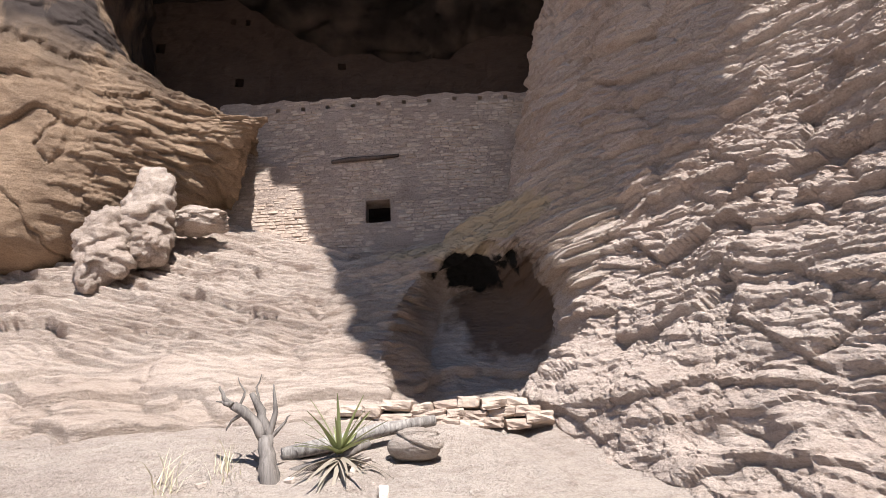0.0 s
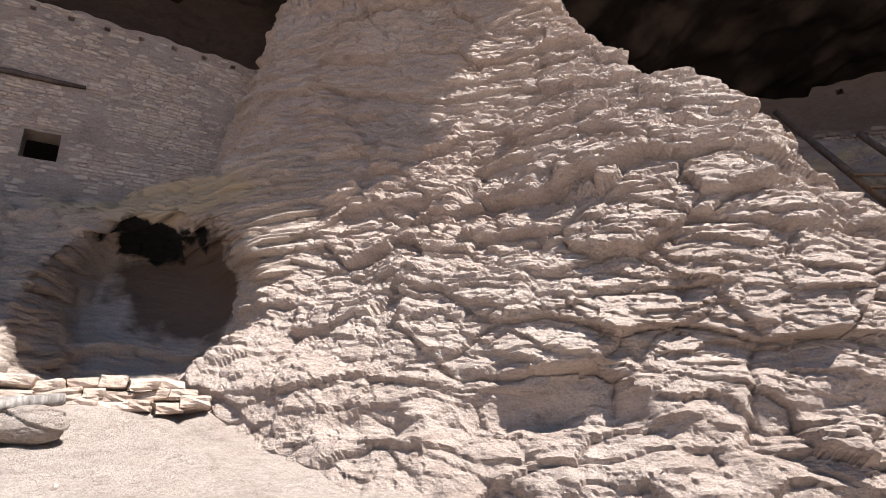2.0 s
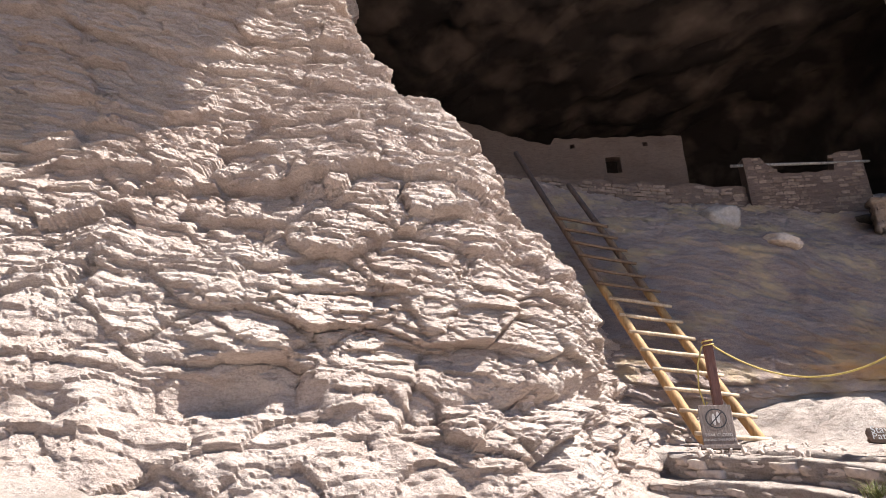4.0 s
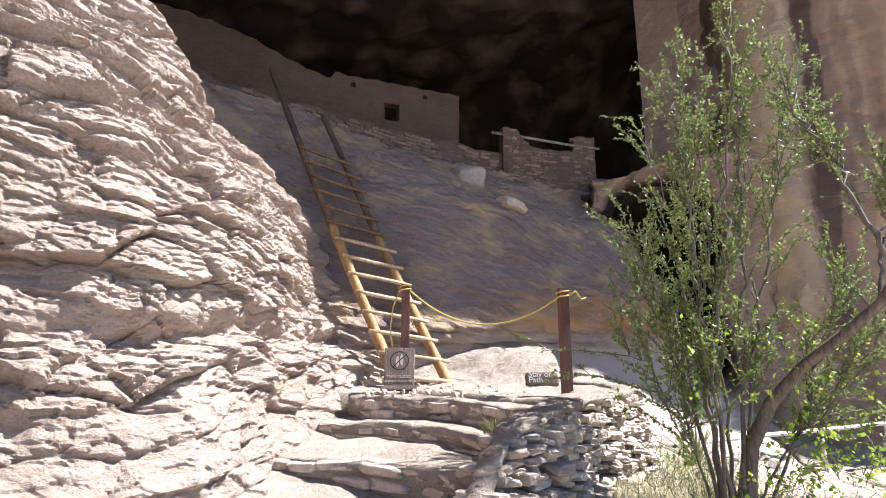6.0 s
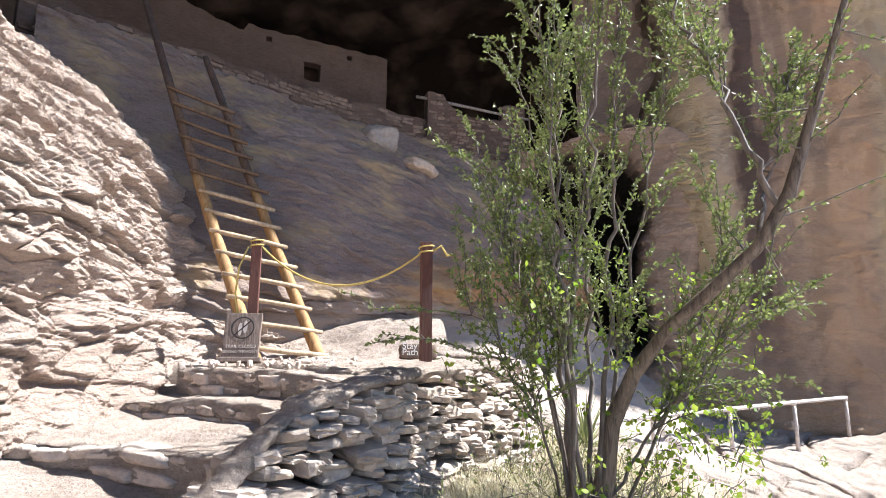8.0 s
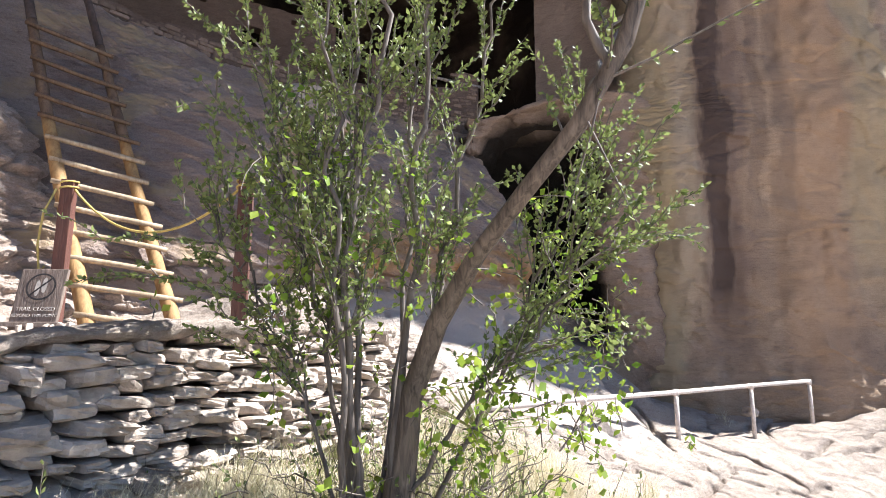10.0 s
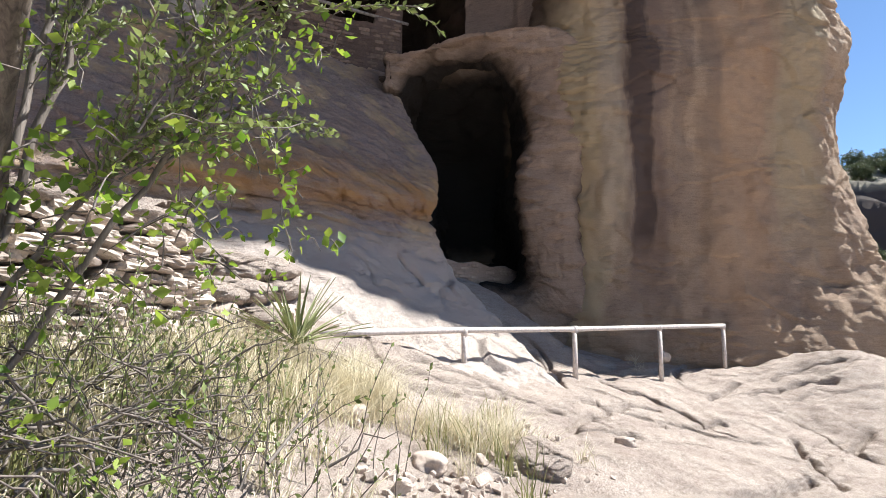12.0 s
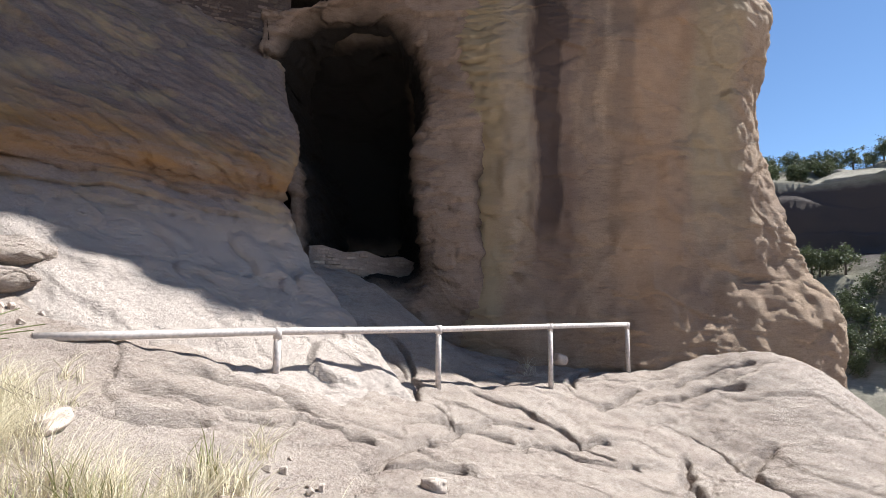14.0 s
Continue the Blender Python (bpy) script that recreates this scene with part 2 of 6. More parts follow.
def soot_mix(nd, lk, col):
    n = texture(nd, lk, "ShaderNodeTexNoise", 0.5, coords(nd, lk), detail=5)
    r = ramp(nd, [(0.45, (0, 0, 0)), (0.75, (1, 1, 1))])
    lk.new(n.outputs[0], r.inputs[0])
    return mix(nd, lk, r.outputs[0], (0.028, 0.021, 0.018), (0.15, 0.11, 0.088))


ROOF_SOOT = rock_material("soot_blackened_roof", (0.1, 0.08, 0.07), (0.05, 0.04, 0.035), (0.02, 0.018, 0.016), soot=soot_mix)


# ---------- ground: one sheet to the horizon ----------
GX = np.array([-8.0, -4, -1, 2, 5, 8, 11, 14, 17])
GY = np.array([7.0, 5, 3, 1, -1, -3, -5, -7, -10, -13, -16])
GZ = np.array([
    [2.5, 2.4, 2.4, 2.2, 1.8, 1.5, 1.5, 1.5, 2.0],
    [2.1, 2.0, 1.95, 1.6, 1.2, 1.2, 1.4, 1.3, 1.6],
    [1.4, 1.35, 1.15, 1.05, 0.75, 0.9, 1.2, 1.2, 1.5],
    [0.5, 0.5, 0.4, 0.35, 0.3, 0.6, 1.0, 1.2, 1.5],
    [0.1, 0.1, 0.05, 0.0, 0.1, 0.25, 0.8, 1.7, 2.0],
    [-0.1, -0.1, -0.15, -0.2, -0.35, -0.2, 0.0, 0.55, 1.4],
    [-0.4, -0.4, -0.5, -0.6, -1.05, -0.95, -0.7, -0.4, 0.85],
    [-0.8, -0.8, -0.9, -1.0, -1.25, -1.3, -1.25, -1.0, -0.5],
    [-1.2, -1.2, -1.3, -1.4, -1.6, -1.6, -1.7, -1.6, -0.8],
    [-2.2, -2.2, -2.3, -2.3, -2.4, -2.4, -2.2, -1.9, -0.5],
    [-5.0, -5.0, -5.0, -5.0, -5.0, -4.8, -4.4, -4.0, -2.8],
])


def table(tab, xs, ys, x, y):
    i = np.interp(x, xs, np.arange(len(xs)))
    j = np.interp(-y, -ys, np.arange(len(ys)))
    out = np.zeros(len(x))
    for k0 in range(-1, 3):
        jj = np.clip(np.floor(j).astype(int) + k0, 0, len(ys) - 1)
        t = j - np.floor(j)
        w = catmull(t, k0)
        row = np.zeros(len(x))
        for m0 in range(-1, 3):
            ii = np.clip(np.floor(i).astype(int) + m0, 0, len(xs) - 1)
            row += catmull(i - np.floor(i), m0) * tab[jj, ii]
        out += w * row
    return out


def catmull(t, k):
    if k == -1:
        return 0.5 * (-t + 2 * t**2 - t**3)
    if k == 0:
        return 0.5 * (2 - 5 * t**2 + 3 * t**3)
    if k == 1:
        return 0.5 * (t + 4 * t**2 - 3 * t**3)
    return 0.5 * (-(t**2) + t**3)


def ground_height(x, y):
    x, y = np.asarray(x, float), np.asarray(y, float)
    z = table(GZ, GX, GY, x, y)
    far = np.maximum(0, -16 - y)
    z = z - 0.9 * np.minimum(far, 45) + 0.02 * far
    east = np.maximum(0, x - 20)
    z = z - 0.5 * np.minimum(east, 60) * smooth(-13, -20, y)
    return z


crng = random.Random(9)
CRACKS = []
for _ in range(36):
    cx, cy, ca = crng.uniform(10.5, 16.5), 0.0, crng.gauss(-0.75, 0.35)
    cy = crng.uniform(-10.5, -3.5)
    line = [(cx, cy)]
    for _ in range(crng.randint(3, 7)):
        ca += crng.uniform(-0.6, 0.6)
        step = crng.uniform(0.15, 0.4)
        line.append((line[-1][0] + step * math.cos(ca), line[-1][1] + step * math.sin(ca)))
    CRACKS.append((line, crng.uniform(0.025, 0.055)))


def ground_relief(p):
    x, y = p[:, 0], p[:, 1]
    r = 0.06 * fbm(p * 0.9, 4, 40) + 0.025 * fbm(p * 4, 4, 41)
    w = p + 0.35 * np.stack([fbm(p * 0.8, 3, 42), fbm(p * 0.8, 3, 43), 0 * x], 1)
    a, b, c, _, _ = worley(np.stack([w[:, 0] * 0.9, w[:, 1] * 0.55, 0 * x], 1), 44)
    bare = smooth(9.5, 12, x) * smooth(-2.0, -4.0, y) + smooth(4, 1.5, x) * smooth(2, 4, y) + 0.4 * smooth(3, 4.5, p[:, 2] + 2.5)
    r += np.clip(bare, 0, 1) * (0.05 * (c - 0.5) - 0.03 * np.exp(-(((b - a) / 0.035) ** 2)))
    inside = np.where((x > 9.5) & (x < 18) & (y > -12) & (y < -1.5))[0]
    if len(inside):
        q = p[inside, :2] + 0.06 * np.stack([fbm(p[inside] * 3, 3, 45), fbm(p[inside] * 3, 3, 46)], 1)
        cut = np.zeros(len(inside))
        for line, width in CRACKS:
            for (a0, b0), (a1, b1) in zip(line, line[1:]):
                d = np.array([a1 - a0, b1 - b0])
                t = np.clip(((q - (a0, b0)) @ d) / (d @ d), 0, 1)
                off = np.hypot(*(q - (a0, b0) - t[:, None] * d).T)
                side = np.sign((q[:, 0] - a0) * d[1] - (q[:, 1] - b0) * d[0])
                cut = np.minimum(cut, -0.15 * np.exp(-((off / width) ** 2)) - 0.05 * (side > 0) * np.exp(-off / 0.25) * (off < 0.6))
        r[inside] += cut
    return r


def lie(x, y):
    """Height of the finished ground at one spot."""
    p = np.array([[x, y, 0.0]])
    p[:, 2] = ground_height(p[:, 0], p[:, 1])
    return float(p[0, 2] + ground_relief(p)[0])


def axis(near0, near1, step, far0, far1, fine0, fine1):
    a = np.r_[np.arange(near0, fine0, step), np.arange(fine0, fine1, step * 0.5), np.arange(fine1, near1, step)]
    lo = near0 - np.geomspace(step, near0 - far0, 40)[::-1]
    hi = a[-1] + np.geomspace(step, far1 - near1, 40)
    return np.r_[lo, a, hi]


gx, gy = axis(-7, 19, 0.06, -1500, 1500, 10, 17.5), axis(-14, 7.5, 0.06, -1500, 60, -10.5, -3)
G = np.stack(np.meshgrid(gx, gy, indexing="ij"), -1).reshape(-1, 2)
gp = np.c_[G, ground_height(G[:, 0], G[:, 1])]
near = smooth(60, 20, np.hypot(gp[:, 0], gp[:, 1]))
gp[:, 2] += ground_relief(gp) * near + (1 - near) * 3 * fbm(gp * 0.02, 3, 48)
tagged(part("ground", quads_mesh("ground", gp, grid_quads(len(gx), len(gy)), ROCK_GROUND)), "pale bare rock and dusty trail sloping down to the canyon", "ground", kind="structure")


# ---------- buttress between the two caves ----------
def level(z, *xy):
    return [(x, y, z) for x, y in xy]


BUTTRESS = [
    level(-0.3, (3.0, 10.5), (1.0, 7.6), (0.6, 6.0), (1.4, 4.2), (3.5, 2.2), (5.3, 1.1), (7.3, 1.4), (9.7, 1.5), (11.5, 1.0), (13, 7)),
    level(1.0, (3.0, 10.5), (1.0, 7.8), (0.75, 6.1), (1.6, 4.4), (3.9, 2.4), (5.5, 1.45), (7.4, 1.6), (9.8, 1.75), (11.4, 1.25), (13, 7)),
    level(2.0, (3.0, 10.5), (1.2, 8.0), (0.95, 6.4), (2.0, 4.85), (4.3, 2.85), (5.6, 1.75), (7.6, 1.9), (9.9, 2.2), (11.2, 1.95), (13, 7)),
    level(3.0, (3.0, 10.5), (1.8, 8.5), (1.65, 7.0), (2.7, 5.15), (4.5, 2.75), (5.9, 1.9), (7.8, 2.1), (9.9, 2.75), (11.0, 3.0), (12.8, 7.2)),
    level(4.2, (2.6, 10.5), (1.9, 8.7), (2.2, 7.0), (3.45, 5.4), (4.95, 3.0), (6.1, 2.5), (7.75, 2.9), (9.55, 3.1), (11.0, 4.1), (12.6, 7.5)),
    level(5.6, (2.2, 11.0), (1.35, 9.4), (2.6, 7.3), (4.1, 5.9), (5.5, 3.7), (6.25, 3.3), (7.45, 4.05), (8.95, 4.6), (10.5, 5.2), (12.0, 8.0)),
    level(7.2, (2.1, 11.2), (1.75, 9.5), (3.0, 7.6), (4.6, 6.4), (5.9, 4.8), (6.35, 4.75), (7.15, 5.5), (8.4, 6.1), (9.9, 6.7), (11.3, 8.5)),
    level(9.5, (2.7, 11.4), (2.4, 9.6), (3.5, 7.9), (4.8, 6.8), (6.0, 5.8), (6.4, 5.8), (7.1, 6.2), (8.0, 6.9), (9.3, 7.7), (10.4, 9.2)),
    level(12.5, (3.6, 11.4), (3.1, 9.6), (3.8, 8.0), (4.9, 7.0), (6.0, 6.2), (6.7, 5.9), (7.4, 6.3), (8.2, 7.0), (9.1, 8.0), (10.0, 9.4)),
    level(17.0, (3.6, 11.2), (2.8, 9.4), (3.6, 7.4), (4.9, 6.2), (6.3, 5.4), (7.3, 5.2), (8.4, 5.6), (9.4, 6.6), (10.4, 7.8), (11.5, 9.4)),
]


def buttress_relief(p):
    z = p[:, 2]
    rough = smooth(1.85, 2.1, z + 0.75 * smooth(3.2, 5.0, p[:, 0]) - 0.6 * smooth(3.6, 2.2, p[:, 0]) + 0.3 * fbm(p * 0.6, 2, 11)) * (0.55 + 0.45 * smooth(1.5, 3.2, p[:, 0]))
    r = 0.16 * fbm(p * 0.8, 4, 12)
    slant = p.copy()
    slant[:, 2] += 0.07 * (p[:, 0] - p[:, 1])
    r += rough * (ledges(slant, 0.7, 0.08, 13) + flakes(slant, 0.9, 0.42, 0.13, 14, 0.3) + flakes(slant, 0.38, 0.15, 0.062, 15, 0.25, 0.04, 0.6) + flakes(slant, 0.17, 0.07, 0.026, 26, 0.25, 0.05, 0.6) + 0.008 * fbm(p * 9, 3, 20))
    r += (1 - rough) * (flakes(p, 0.7, 0.30, 0.07, 16) + 0.09 * fbm(p * 2.0, 5, 17) + flakes(p, 0.34, 0.15, 0.030, 27) + flakes(p, 0.12, 0.06, 0.010, 30))
    # the undercut band at the foot with its eroded hollows
    band = np.exp(-(((z - 1.80 - 0.22 * fbm(p * 0.7, 2, 18)) / 0.13) ** 2))
    r -= 0.22 * band * smooth(0.0, 0.5, fbm(p * 0.9, 2, 19) + 0.3) * smooth(1.6, 2.4, p[:, 0])
    for x, y, zz, size, amp in ((4.34, 2.92, 1.82, 0.09, -0.30), (3.55, 3.65, 1.98, 0.10, -0.28), (2.95, 5.15, 3.35, 0.34, 0.16), (5.5, 2.5, 3.85, 0.22, -0.22), (1.6, 6.6, 2.75, 0.08, -0.18), (7.0, 1.7, 2.3, 0.13, -0.25), (6.4, 1.5, 1.45, 0.15, -0.25), (8.0, 1.9, 2.0, 0.12, -0.25), (5.2, 1.6, 1.3, 0.2, -0.2)):
        r += amp * np.exp(-(((p - (x, y, zz)) ** 2) * (1, 1, 1.6)).sum(1) / size**2)
    return r


rock("rock_buttress", loft(BUTTRESS, 0.019, 0.019, {7: 5, 8: 5}, {0: 4, 8: 4}), (0, 0, 2), buttress_relief, ROCK_PALE, "huge pale tuff buttress of weathered, flaking blocks between two caves", soft=False)


# ---------- first alcove: stepped apron, hollow, side rock ----------
APRON_X = (-10.0, -7.5, -5.5, -4.0, -2.6, -1.5, -0.6, 0.3, 1.2, 2.2, 3.2)


def apron_row(ys, zs):
    return list(zip(APRON_X, ys, zs))


APRON = [
    apron_row([4.7] * 11, [1.3] * 11),
    apron_row([5.3] * 5 + [5.5, 5.9, 6.1, 6.2, 6.3, 6.4], (2.3, 2.25, 2.2, 2.2, 2.15, 2.15, 2.15, 2.1, 2.1, 2.1, 2.1)),
    apron_row([7.2] * 5 + [7.2, 7.2, 7.2, 7.2, 6.8, 6.6], (3.45, 3.4, 3.35, 3.25, 3.2, 3.15, 3.1, 3.05, 3.0, 3.2, 3.3)),
    apron_row([8.3] * 6 + [8.35, 8.2, 7.8, 7.1, 6.7], (4.45, 4.4, 4.3, 4.2, 4.12, 4.05, 4.1, 4.4, 4.5, 4.6, 4.7)),
    apron_row([9.6] * 6 + [9.4, 8.75, 8.2, 7.4, 7.0], (5.75, 5.7, 5.6, 5.45, 5.35, 5.2, 5.14, 5.15, 5.3, 5.5, 5.7)),
    apron_row([10.2, 10.2, 10.2, 10.2, 10.2, 10.1, 9.9, 9.2, 8.7, 8.0, 7.6], (6.5, 6.5, 6.4, 6.1, 5.75, 5.5, 5.35, 5.4, 5.6, 6.0, 6.4)),
    apron_row([11.2] * 11, (7.3, 7.3, 7.2, 6.75, 6.1, 5.75, 5.6, 5.6, 5.7, 6.1, 6.6)),
    apron_row([12.4] * 11, (7.4, 7.4, 7.3, 6.85, 6.2, 5.85, 5.7, 5.7, 5.8, 6.2, 6.7)),
]


def hollow_at(x, z):
    """1 inside the rounded hollow under the lip, 0 outside it."""
    soft = 0.80 - 0.22 * smooth(4.5, 3.7, z) * smooth(1.2, 0.2, x)
    return smooth(1.06, soft, np.hypot((x - 0.75) / 1.25, (z - 3.25) / 1.60))


def apron_relief(p):
    z, x = p[:, 2], p[:, 0]
    hollow = hollow_at(x, z)
    r = 0.10 * fbm(p * 0.7, 3, 21)
    flow = p.copy()
    flow[:, 2] += np.where(x > -1.5, -0.22 * (x + 1.5), 0.28 * np.maximum(x + 1.5, -4.0))
    steps = smooth(2.7, 3.6, z + 0.3 * fbm(p * 0.8, 2, 36))
    r += (1 - hollow) * steps * (ledges(flow, 0.34, 0.10, 22, 0.5, 0.06) + flakes(flow, 1.3, 0.22, 0.12, 23, 0.10) + flakes(flow, 0.5, 0.11, 0.06, 28, 0.14) + flakes(flow, 0.2, 0.04, 0.016, 39, 0.12))
    r += (1 - steps) * (flakes(p, 1.6, 0.5, 0.11, 24) + 0.04 * fbm(p * 2, 4, 29) + flakes(p, 0.4, 0.16, 0.03, 37))
    return r + hollow * (0.05 * fbm(p * 2.5, 3, 25) + flakes(p, 0.35, 0.2, 0.03, 38))


def apron_stain_bounce(nd, lk, col):
    """Plaster-brown lining of the hollow with a soot blotch under its lip, and bounced light tinted onto the lip."""
    g = nd.new("ShaderNodeNewGeometry")

    def blotch(centre, size, scale=2.0, rag=1.0, seed=0.0):
        mp = nd.new("ShaderNodeMapping")
        mp.vector_type = "TEXTURE"
        mp.inputs["Location"].default_value = centre
        mp.inputs["Scale"].default_value = size
        lk.new(g.outputs["Position"], mp.inputs[0])
        ln = nd.new("ShaderNodeVectorMath")
        ln.operation = "LENGTH"
        lk.new(mp.outputs[0], ln.inputs[0])
        n = texture(nd, lk, "ShaderNodeTexNoise", scale, g.outputs["Position"], detail=5)
        ad = nd.new("ShaderNodeMath")
        ad.operation = "MULTIPLY_ADD"
        lk.new(n.outputs[0], ad.inputs[0])
        ad.inputs[1].default_value = rag
        lk.new(ln.outputs["Value"], ad.inputs[2])
        r = ramp(nd, [(0.62, (1, 1, 1)), (0.70, (0, 0, 0))])
        half = nd.new("ShaderNodeMath")
        half.operation = "MULTIPLY"
        lk.new(ad.outputs[0], half.inputs[0])
        half.inputs[1].default_value = 0.5
        lk.new(half.outputs[0], r.inputs[0])
        return r.outputs[0]

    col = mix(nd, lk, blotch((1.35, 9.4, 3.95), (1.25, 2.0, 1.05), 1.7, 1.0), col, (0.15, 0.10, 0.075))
    # Pale yellow lip rock, with the bounced light on it put into the tint.
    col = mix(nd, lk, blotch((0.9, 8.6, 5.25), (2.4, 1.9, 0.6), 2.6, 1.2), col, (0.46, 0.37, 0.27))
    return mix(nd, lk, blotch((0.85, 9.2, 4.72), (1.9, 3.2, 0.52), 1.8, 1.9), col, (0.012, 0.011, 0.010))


ROCK_APRON = rock_material("apron_tuff", (0.57, 0.475, 0.41), (0.50, 0.405, 0.345), (0.41, 0.315, 0.26), soot=apron_stain_bounce)
apron_grid = loft(APRON, 0.012, 0.036)
apron_grid[..., 1] += 1.5 * hollow_at(apron_grid[..., 0], apron_grid[..., 2]) * smooth(11.0, 9.0, apron_grid[..., 1])
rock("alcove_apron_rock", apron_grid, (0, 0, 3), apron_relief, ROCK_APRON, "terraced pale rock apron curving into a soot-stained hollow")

# overhanging side rock of the alcove: sections across, each from its underside over the nose to the top
SIDE = [
    [(-13, 10, 4.5), (-13, 7.5, 5.0), (-12.5, 6.0, 7.5), (-12.5, 5.5, 10), (-12.5, 5.5, 13), (-12.5, 6, 18)],
    [(-9, 10.5, 5.0), (-9, 7.8, 5.1), (-8.8, 7.1, 7.2), (-8.6, 6.5, 9.5), (-8.6, 6.6, 12.5), (-8.6, 7, 18)],
    [(-7, 10.8, 5.5), (-7, 8.5, 5.4), (-6.9, 7.9, 7.2), (-6.9, 7.6, 9.4), (-7.0, 8.2, 12.0), (-7.2, 8.6, 18)],
    [(-5.9, 11.0, 6.1), (-5.8, 9.2, 6.0), (-5.7, 8.6, 7.2), (-5.7, 8.4, 8.9), (-6.2, 9.3, 10.0), (-7.0, 12, 10.8)],
    [(-4.8, 11.2, 6.6), (-4.7, 10.1, 6.5), (-4.6, 9.3, 7.3), (-4.6, 9.0, 8.5), (-5.0, 9.6, 9.1), (-5.6, 12, 9.4)],
    [(-4.9, 11.3, 6.9), (-4.6, 10.6, 7.0), (-3.95, 9.7, 7.6), (-3.65, 9.15, 8.2), (-4.0, 9.7, 8.6), (-4.6, 12, 8.9)],
    [(-4.7, 11.4, 7.1), (-4.2, 10.8, 7.3), (-3.5, 9.7, 7.9), (-3.05, 9.3, 8.22), (-3.4, 9.8, 8.35), (-4.2, 12, 8.6)],
]


def side_relief(p):
    x = p[:, 0]
    rough = smooth(-7.0, -5.0, x)
    return 0.12 * fbm(p * 0.7, 4, 31) + rough * (ledges(p, 0.28, 0.08, 32) + flakes(p, 0.6, 0.18, 0.09, 33) + flakes(p, 0.22, 0.07, 0.035, 36)) + (1 - rough) * (ledges(p, 0.9, 0.10, 34) + 0.04 * fbm(p * 3, 3, 35))


rock("alcove_side_rock", loft(SIDE, 0.035, 0.035, {0: 3}), (-4, 0, 6), side_relief, ROCK_TAN, "tan overhanging rock shoulder with a jutting nose")


# ---------- cave roof, one sooty mass ----------
# Lip lies out of view; its outline is bent to place the shadow edges.
LIP_X = (-30, -12, -7, -1.4, -0.2, 1.0, 1.8, 2.6, 4.4, 6.1, 6.6, 8.0, 10.2, 11.7, 12.9, 15.2, 16.9, 17.8, 19.0, 20.0, 22, 30)
LIP_Y = (6.0, 6.0, 6.0, 5.7, 4.4, 2.0, 0.3, -1.7, -0.3, -0.8, 0.6, 0.8, -1.0, -2.7, -5.2, -9.5, -12.6, -15.6, -17.2, -18.0, -18.5, -18.5)
ROOF = [
    [(x, y + 0.5, 40.0) for x, y in zip(LIP_X, LIP_Y)],
    [(x, y - 0.3, 22.0) for x, y in zip(LIP_X, LIP_Y)],
    [(x, y, 15.6) for x, y in zip(LIP_X, LIP_Y)],
    [(x, y + 0.7, 14.9) for x, y in zip(LIP_X, LIP_Y)],
    [(x, y + 4.0, 15.6) for x, y in zip(LIP_X, LIP_Y)],
    [(x, y * 0.5 + 13.0, 15.8) for x, y in zip(LIP_X, LIP_Y)],
    [(x * 1.02, 20.0, 13.5) for x in LIP_X],
    [(x * 1.05, 24.0, 9.0) for x in LIP_X],
    [(x * 1.05, 24.5, 3.0) for x in LIP_X],
]
rock("ceiling", loft(ROOF, 0.25, 0.25), (5, 10, 0), lambda p: 0.35 * fbm(p * 0.35, 4, 51) + chips(p, 1.6, 0.8, 0.35, 52), ROOF_SOOT, "soot-blackened cave roof", "ceiling")


# ---------- second cave: inclined slab, terrace, back and hole ----------
# strike runs along (0.74, -0.67); rows climb the slab, stations run from the ladder to the dark hole
def on_slab(s, h, z):
    return (10.3 + 0.74 * s + 0.67 * h, 0.4 - 0.67 * s + 0.74 * h, z)


def slab_row(z, s, h):
    zs = z if isinstance(z, tuple) else (z,) * len(s)
    return [on_slab(a, b, c) for a, b, c in zip(s, h, zs)]


